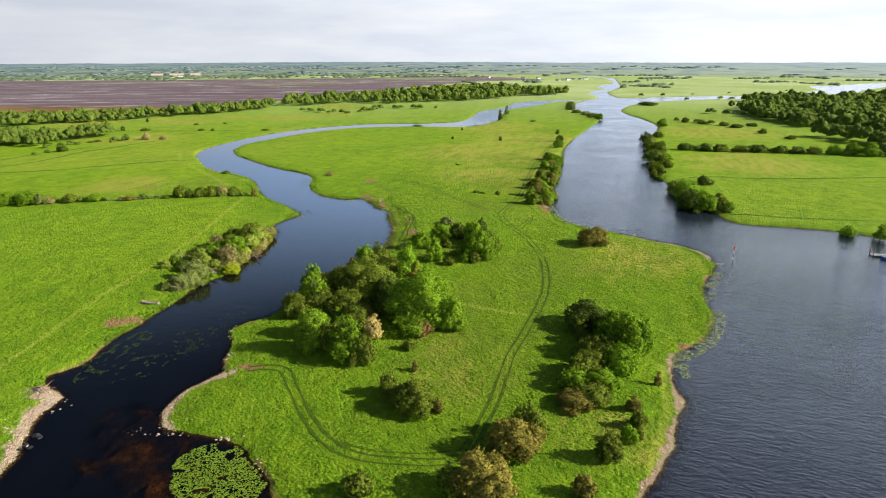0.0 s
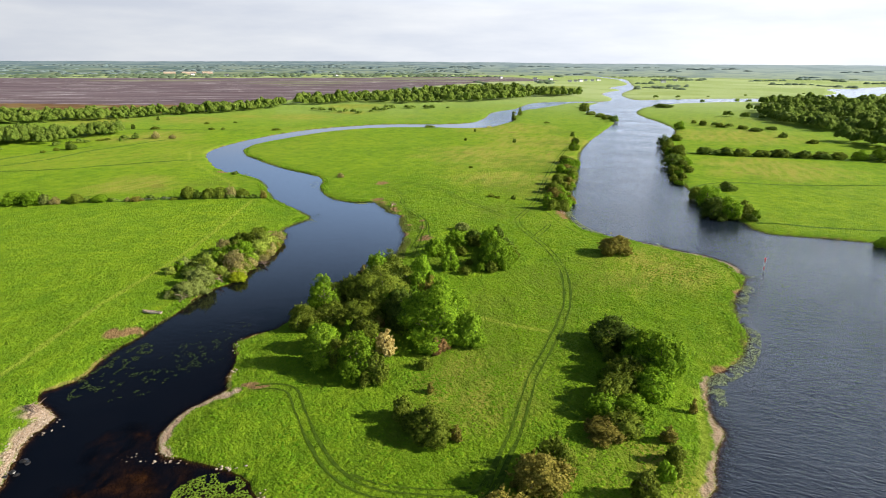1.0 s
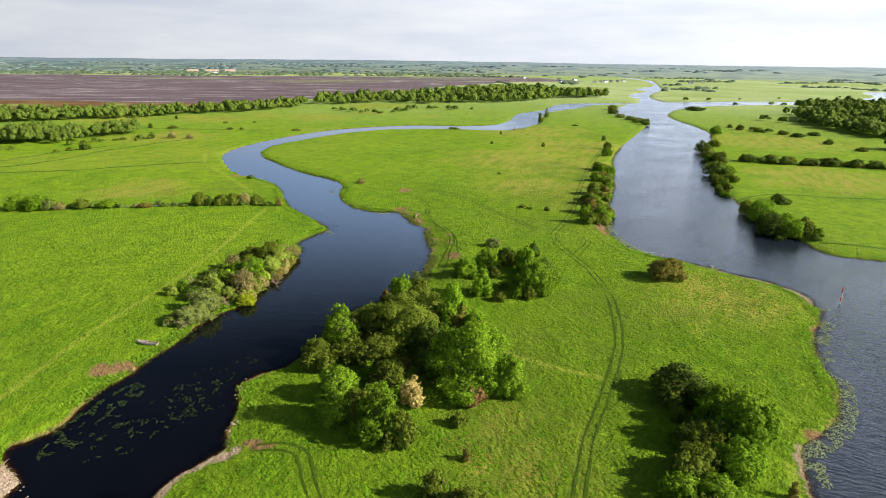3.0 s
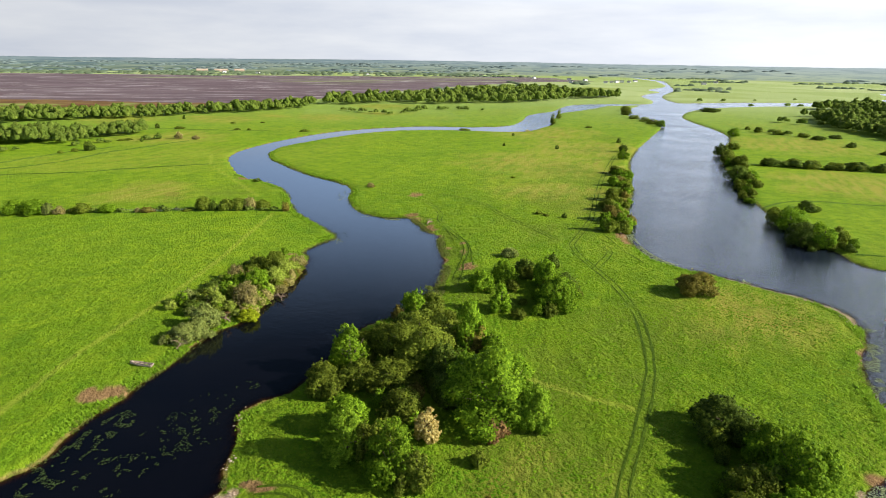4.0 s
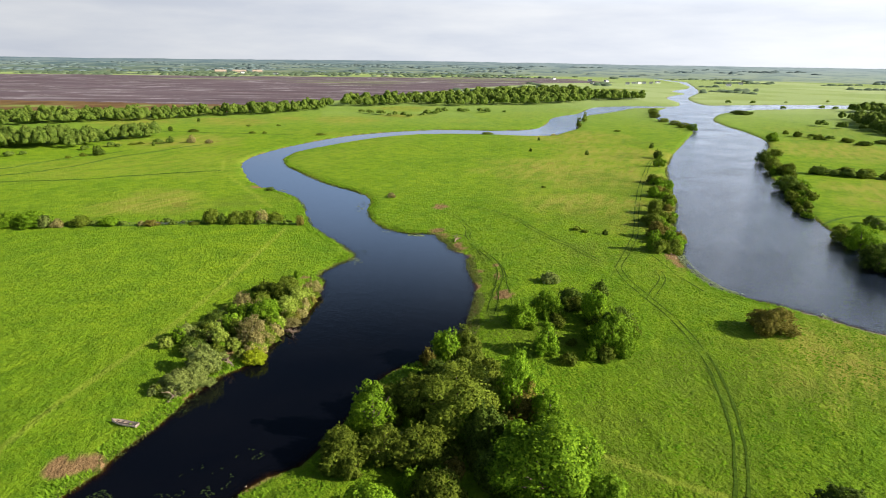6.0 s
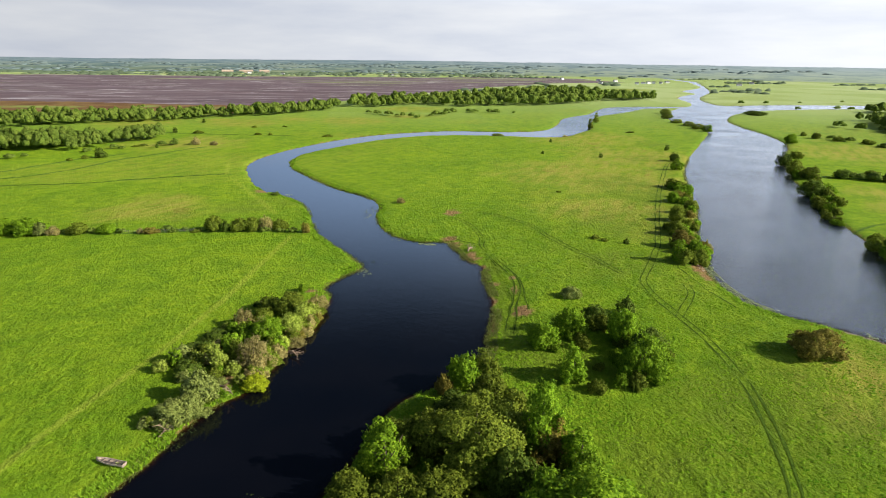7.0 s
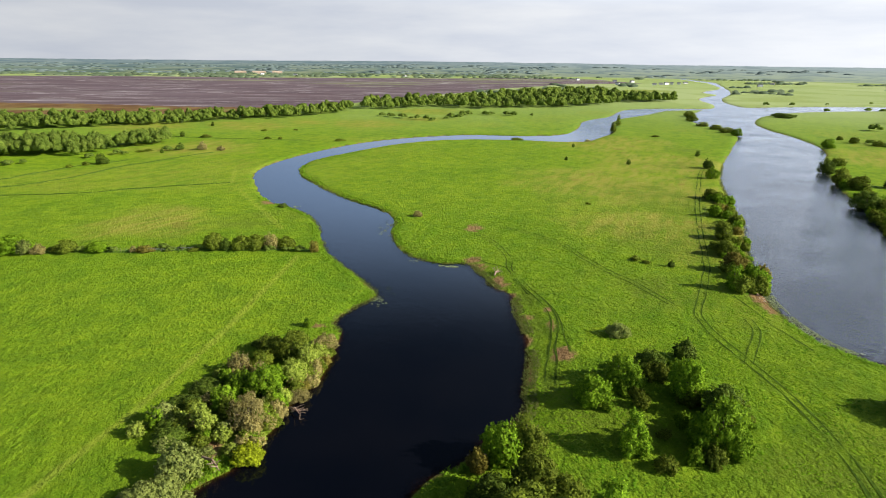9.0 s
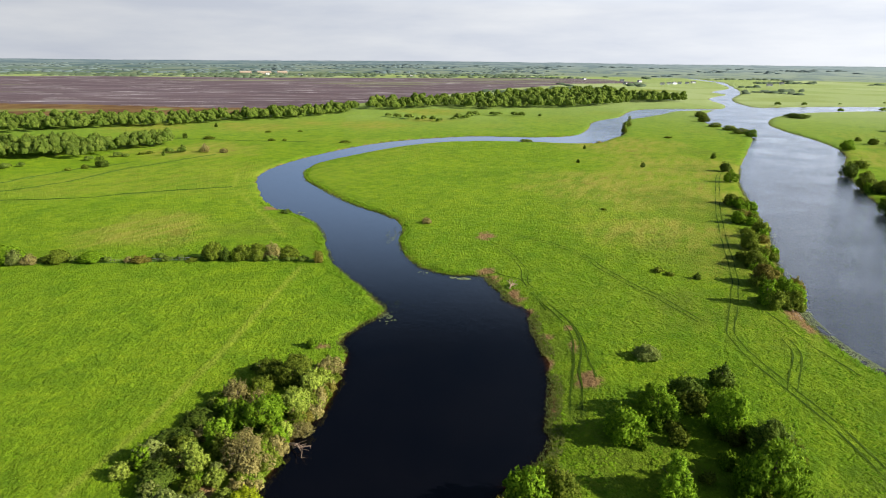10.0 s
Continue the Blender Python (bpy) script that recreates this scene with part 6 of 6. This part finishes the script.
# ---- boats, landing stage, marker ----
def hull_bm(length, beam, depth, sheer=0.18, transom=0.75):
    """An open boat's shell with thickness: pointed bow at +x, flat stern at -x, keel at z = 0."""
    bm = bmesh.new()
    n, m = 13, 9
    rings = []
    for skin in (0, 1):
        rows = []
        for i in range(n):
            t = i / (n - 1)
            wide = beam / 2 * (transom + (1 - transom) * math.sin(math.pi * min(1, t * 1.6) / 2)) * (1 - max(0, (t - 0.45) / 0.55) ** 2.2)
            wide = max(wide - 0.04 * skin, 0.012)
            top = depth + sheer * (2 * t - 0.9) ** 2
            keel = 0.03 * skin + 0.22 * max(0, t - 0.7) ** 2
            row = []
            for j in range(m):
                a = math.pi * (j / (m - 1) - 0.5)
                s = math.sin(a)
                row.append(bm.verts.new((-length / 2 + t * length, math.copysign(abs(s) ** 0.7, s) * wide, keel + (top - keel) * (1 - math.cos(a) ** 0.8))))
            rows.append(row)
        rings.append(rows)
        for i in range(n - 1):
            for j in range(m - 1):
                q = (rows[i][j], rows[i + 1][j], rows[i + 1][j + 1], rows[i][j + 1])
                bm.faces.new(q if skin else q[::-1])
    for i in range(n - 1):
        for j in (0, m - 1):
            bm.faces.new((rings[0][i][j], rings[0][i + 1][j], rings[1][i + 1][j], rings[1][i][j]))
    bm.faces.new(rings[0][0][::-1])
    bm.faces.new(rings[1][0])
    bmesh.ops.recalc_face_normals(bm, faces=bm.faces)
    return bm


def box_bm(sx, sy, sz, at=(0, 0, 0), bevel=0.01):
    bm = bmesh.new()
    bmesh.ops.create_cube(bm, size=1, matrix=Matrix.Translation(at) @ Matrix.Diagonal((sx, sy, sz, 1)))
    if bevel:
        bmesh.ops.bevel(bm, geom=bm.edges[:], offset=bevel, segments=1, affect="EDGES")
    return bm


def rod_bm(r0, r1, h, at=(0, 0, 0), sides=12):
    bm = bmesh.new()
    bmesh.ops.create_cone(bm, cap_ends=True, segments=sides, radius1=r0, radius2=r1, depth=h, matrix=Matrix.Translation((at[0], at[1], at[2] + h / 2)))
    return bm


def rowing_boat(x, y, heading):
    z, _ = ground_at([(x, y)])
    ob = new("rowing_boat")
    ob.matrix_world = pose(x, y, float(z[0]) + 0.04, 4, -2, heading)
    part("hull", hull_bm(4.9, 1.35, 0.46), ob, "weathered pinkish-grey hull", BOAT_WOOD)
    for bx in (-1.75, -0.75, 0.35, 1.3):
        part("thwart", box_bm(0.28, 1.16 if bx < 1 else 0.9, 0.04, (bx, 0, 0.38)), ob, "dark plank seat", BOAT_DARK)
    part("bow_deck", box_bm(0.5, 0.4, 0.03, (1.85, 0, 0.56)), ob, "", BOAT_WOOD)
    part("floor_boards", box_bm(3.4, 0.7, 0.03, (-0.3, 0, 0.10)), ob, "", BOAT_DARK)
    return tagged(ob, "weathered wooden rowing boat drawn up on the grass bank", "boat")


rowing_boat(-75.6, 142.1, 173)


def channel_marker(x, y):
    ob = new("channel_marker")
    ob.matrix_world = pose(x, y, -1.2, 3, -2, 0)
    for i in range(4):
        part("pole_section", rod_bm(0.12, 0.12, 1.15 if i else 1.9, (0, 0, 0 if not i else 0.75 + 1.15 * i)), ob, "red band" if i % 2 else "white band", RED_PAINT if i % 2 else WHITE_PAINT)
    part("top_mark", box_bm(0.4, 0.4, 0.4, (0, 0, 5.5), 0.03), ob, "red square top mark", RED_PAINT)
    return tagged(ob, "red and white channel marker pole standing in the river", "marker")


channel_marker(89, 181.5)


def landing_stage(x, y):
    ob = new("landing_stage")
    ob.matrix_world = pose(x, y, 0, 0, 0, -4)
    for i in range(14):
        part("plank", box_bm(0.42, 2.2, 0.06, (0.25 + i * 0.46, 0, 0.45)), ob, "", GREY_DECK)
    for sy in (-0.95, 0.95):
        part("beam", box_bm(6.5, 0.16, 0.2, (3.2, sy, 0.3)), ob, "", BOAT_DARK)
    for px, py in ((0.1, -1.0), (0.1, 1.0), (3.2, 1.0), (6.3, 1.0), (6.3, -1.0)):
        part("pile", rod_bm(0.13, 0.13, 3.4 if px > 0.2 or py < 0 else 4.4, (px, py, -2.2)), ob, "", BOAT_DARK)
    part("post_band", rod_bm(0.17, 0.17, 1.1, (0.1, 1.0, 0.95)), ob, "red-painted post sleeve", RED_PAINT)
    return tagged(ob, "grey plank landing stage with a red post at the river edge", "landing stage")


landing_stage(134.5, 185.4)


def motor_boat(x, y, heading):
    ob = new("motor_boat")
    ob.matrix_world = pose(x, y, -0.25, 0, 0, heading)
    part("hull", hull_bm(6.2, 2.2, 0.95, 0.22, 0.9), ob, "dark blue hull", BLUE_PAINT)
    part("deck", box_bm(3.6, 1.7, 0.08, (-0.6, 0, 0.72), 0.03), ob, "white deck", WHITE_PAINT)
    cabin = part("cabin", box_bm(1.9, 1.45, 0.85, (0.2, 0, 1.2), 0.12), ob, "white cabin", WHITE_PAINT)
    for sy in (-0.735, 0.735):
        part("window", box_bm(1.2, 0.02, 0.34, (0.2, sy, 1.35), 0), cabin, "", DARK_GLASS)
    part("foredeck", box_bm(1.3, 1.2, 0.07, (1.7, 0, 0.98), 0.03), ob, "", WHITE_PAINT)
    return tagged(ob, "small blue and white motor boat moored at the landing stage", "boat")


motor_boat(138.4, 181.9, 176)


# ---- dead wood on the bank ----
def dead_tree(x, y, turn, length, seed, label):
    rng = random.Random(seed)
    z, _ = ground_at([(x, y)])
    ob = new("fallen_tree")
    ob.matrix_world = pose(x, y, max(float(z[0]), 0.1) + 0.1, 0, 0, turn)
    v, f = [], []
    tube(v, f, (0, 0, 0.1), (length * 0.5, 0.2, 0.75), 0.24, 0.18, 8)
    tube(v, f, (length * 0.5, 0.2, 0.75), (length, -0.3, 0.5), 0.18, 0.07, 8)
    part("trunk", mesh_from("trunk", v, f, DEADWOOD, True), ob)
    for i in range(11):
        v, f = [], []
        t = rng.uniform(0.25, 0.98)
        a = (length * t, 0, 0.1 + 1.2 * t * (1 - t * 0.6))
        b = (a[0] + rng.uniform(0.2, 1.3), a[1] + rng.uniform(-1.3, 1.3), a[2] + rng.uniform(-0.5, 1.2))
        c = (b[0] + rng.uniform(0, 0.8), b[1] + rng.uniform(-0.8, 0.8), b[2] + rng.uniform(-0.3, 0.6))
        tube(v, f, a, b, 0.07, 0.045, 5)
        tube(v, f, b, c, 0.045, 0.015, 5)
        part("branch", mesh_from("branch", v, f, DEADWOOD, True), ob)
    return tagged(ob, label, "fallen tree")


dead_tree(-70.2, 165.6, -32, 5.4, 1, "bleached fallen tree with bare branches over the water")
dead_tree(-62.8, 181.6, -30, 3.6, 2, "bare dead branches hanging over the dark river")
dead_tree(-73.2, 153.2, -60, 3.4, 3, "bare leaning willow trunk among silvery bushes")
dead_tree(40.2, 251.5, 100, 4.2, 4, "pile of grey driftwood on the eroded bank")
dead_tree(-30, 256.5, 70, 3.0, 5, "washed-up grey branches at the water's edge")
dead_tree(-78.5, 101.5, -20, 4.0, 6, "bleached driftwood log on the shingle bar")


# ---- field fence, gates and posts ----
def fence_line(pts, gap, label):
    ob = new("fence")
    rng = random.Random(12)
    posts = []
    for (x1, y1), (x2, y2) in zip(pts[:-1], pts[1:]):
        n = max(1, int(math.hypot(x2 - x1, y2 - y1) / gap))
        posts += [(x1 + (x2 - x1) * i / n, y1 + (y2 - y1) * i / n) for i in range(n)]
    posts.append(pts[-1])
    zs, _ = ground_at(posts)
    for (x, y), z in zip(posts, zs):
        part("post", rod_bm(0.08, 0.07, 1.35, (x, y, float(z) - 0.15), 6), ob, "", BOAT_DARK)
    for k in (0.55, 1.0):
        v, f = [], []
        for (a, za), (b, zb) in zip(zip(posts[:-1], zs[:-1]), zip(posts[1:], zs[1:])):
            tube(v, f, (*a, float(za) + k), (*b, float(zb) + k), 0.022, 0.022, 4)
        part("wire", mesh_from("wire", v, f, GREY_DECK), ob)
    return tagged(ob, label, "fence")


fence_line([(-150, 257), (-138, 259.6), (-126, 263)], 2.6, "old post and wire fence in the hedge gap")


# ---- far houses and sheds ----
def house(x, y, w, d, h, turn, roof_mat, label, wall_mat=WHITE_PAINT):
    z, _ = ground_at([(x, y)])
    ob = new("house")
    ob.matrix_world = pose(x, y, float(z[0]) - 0.2, 0, 0, turn)
    part("wall", box_bm(w, d, h, (0, 0, h / 2), 0), ob, "", wall_mat)
    bm = bmesh.new()
    e, r = 0.4, d * 0.38
    c = [(-w / 2 - e, -d / 2 - e, h), (w / 2 + e, -d / 2 - e, h), (w / 2 + e, d / 2 + e, h), (-w / 2 - e, d / 2 + e, h), (-w / 2 - e, 0, h + r), (w / 2 + e, 0, h + r)]
    vs = [bm.verts.new(p) for p in c]
    for f in ((0, 1, 5, 4), (2, 3, 4, 5), (0, 4, 3), (1, 2, 5), (3, 2, 1, 0)):
        bm.faces.new([vs[i] for i in f])
    roof = part("roof", bm, ob, "", roof_mat)
    part("chimney", box_bm(0.8, 0.8, 1.6, (w * 0.36, 0, h + r), 0), roof, "", STONE)
    for wx in (-0.3, 0.0, 0.3):
        part("window", box_bm(1.1, 0.12, 1.2, (wx * w, -d / 2 - 0.02, h * 0.5), 0), ob, "", DARK_GLASS)
    return tagged(ob, label, "house", "far houses")


rng = random.Random(4)
for hx, hy in ((300, 1745), (322, 1778), (338, 1790), (357, 1815), (381, 1838), (270, 1905), (230, 1960), (130, 2040), (410, 1890), (-40, 2210), (-420, 2130), (-770, 2060), (-905, 2110), (560, 1760), (640, 1900), (205, 1720)):
    house(hx, hy, rng.uniform(8, 13), 6.5, rng.uniform(3.0, 4.6), rng.uniform(-40, 60), SLATE, "white rendered farmhouse with a slate roof in the far fields")
for hx, hy, w in ((-1010, 2170, 38), (-955, 2200, 46), (-902, 2232, 34)):
    house(hx, hy, w, 14, 4.5, 28, STONE, "long pale farm shed beyond the bog", STONE)


# ---- ditches ----
def ditches():
    m, N, K = mat_new("ditch_rushes")
    n = noise_of(N, K, 0.9, 5, 0.7)
    finish(N, K, mixc(N, K, n, (0.050, 0.105, 0.016), (0.105, 0.175, 0.026)), 0.95, n, 0.8, 0.3, spec=0.03)
    for line in DITCHES:
        c = curve_through(line, 2.0, 3.0)
        t = np.gradient(c, axis=0)
        t /= np.hypot(t[:, 0], t[:, 1])[:, None]
        side = np.stack([-t[:, 1], t[:, 0]], 1)
        half = np.maximum(0.12, 0.55 + 0.45 * soft_noise(c[:, 0], c[:, 1], 9, 161) + 0.2 * soft_noise(c[:, 0], c[:, 1], 3, 162))[:, None]
        P = np.stack([c - side * half, c, c + side * half], 1).reshape(-1, 2)
        z, _ = ground_at(P)
        z = z + np.tile([0.04, 0.32, 0.04], len(c)) * (0.8 + 0.4 * soft_noise(P[:, 0], P[:, 1], 4, 163))
        k = np.arange(len(c) - 1) * 3
        F = np.vstack([np.stack([k + a, k + a + 3, k + a + 4, k + a + 1], 1) for a in (0, 1)])
        ob = new("ditch", mesh_from("ditch", np.column_stack([P, z]), F[:, ::-1], m, True))
        tagged(ob, "narrow ditch grown over with dark green rushes", "ditch", kind="structure")


ditches()


# ---- wheel ruts ----
def wheel_ruts():
    m, N, K = mat_new("rut_soil")
    n = noise_of(N, K, 1.2, 5, 0.6)
    finish(N, K, mixc(N, K, n, (0.030, 0.058, 0.005), (0.068, 0.115, 0.009)), 0.95, n, 0.6, 0.1, spec=0.03)
    for line in TRACK_LINES + TRAILS:
        c = curve_through(line, 0.9, 1.2)
        t = np.gradient(c, axis=0)
        t /= np.hypot(t[:, 0], t[:, 1])[:, None]
        side = np.stack([-t[:, 1], t[:, 0]], 1)
        for s in (-0.85, 0.85) if line in TRACK_LINES else (0.0,):
            mid = c + side * (s + 0.12 * soft_noise(c[:, 0], c[:, 1], 5, 151)[:, None] + (0.5 if line is TRACK_LINES[2] else 0.15) * soft_noise(c[:, 0], c[:, 1] + 40 * s, 8, 154)[:, None])
            half = np.maximum(0.01, np.where(mid[:, 1] < 175, 0.22, 0.14) + 0.13 * soft_noise(mid[:, 0], mid[:, 1], 3.5, 152) + 0.06 * soft_noise(mid[:, 0], mid[:, 1], 14, 153))[:, None]
            P = np.stack([mid - side * half, mid + side * half], 1).reshape(-1, 2)
            z, _ = ground_at(P)
            k = np.arange(len(mid) - 1) * 2
            ob = new("wheel_rut", mesh_from("wheel_rut", np.column_stack([P, z + 0.06]), np.stack([k, k + 1, k + 3, k + 2], 1)[:, ::-1], m, True))
            tagged(ob, "dark wheel rut pressed into the meadow", "wheel rut", kind="structure")


wheel_ruts()
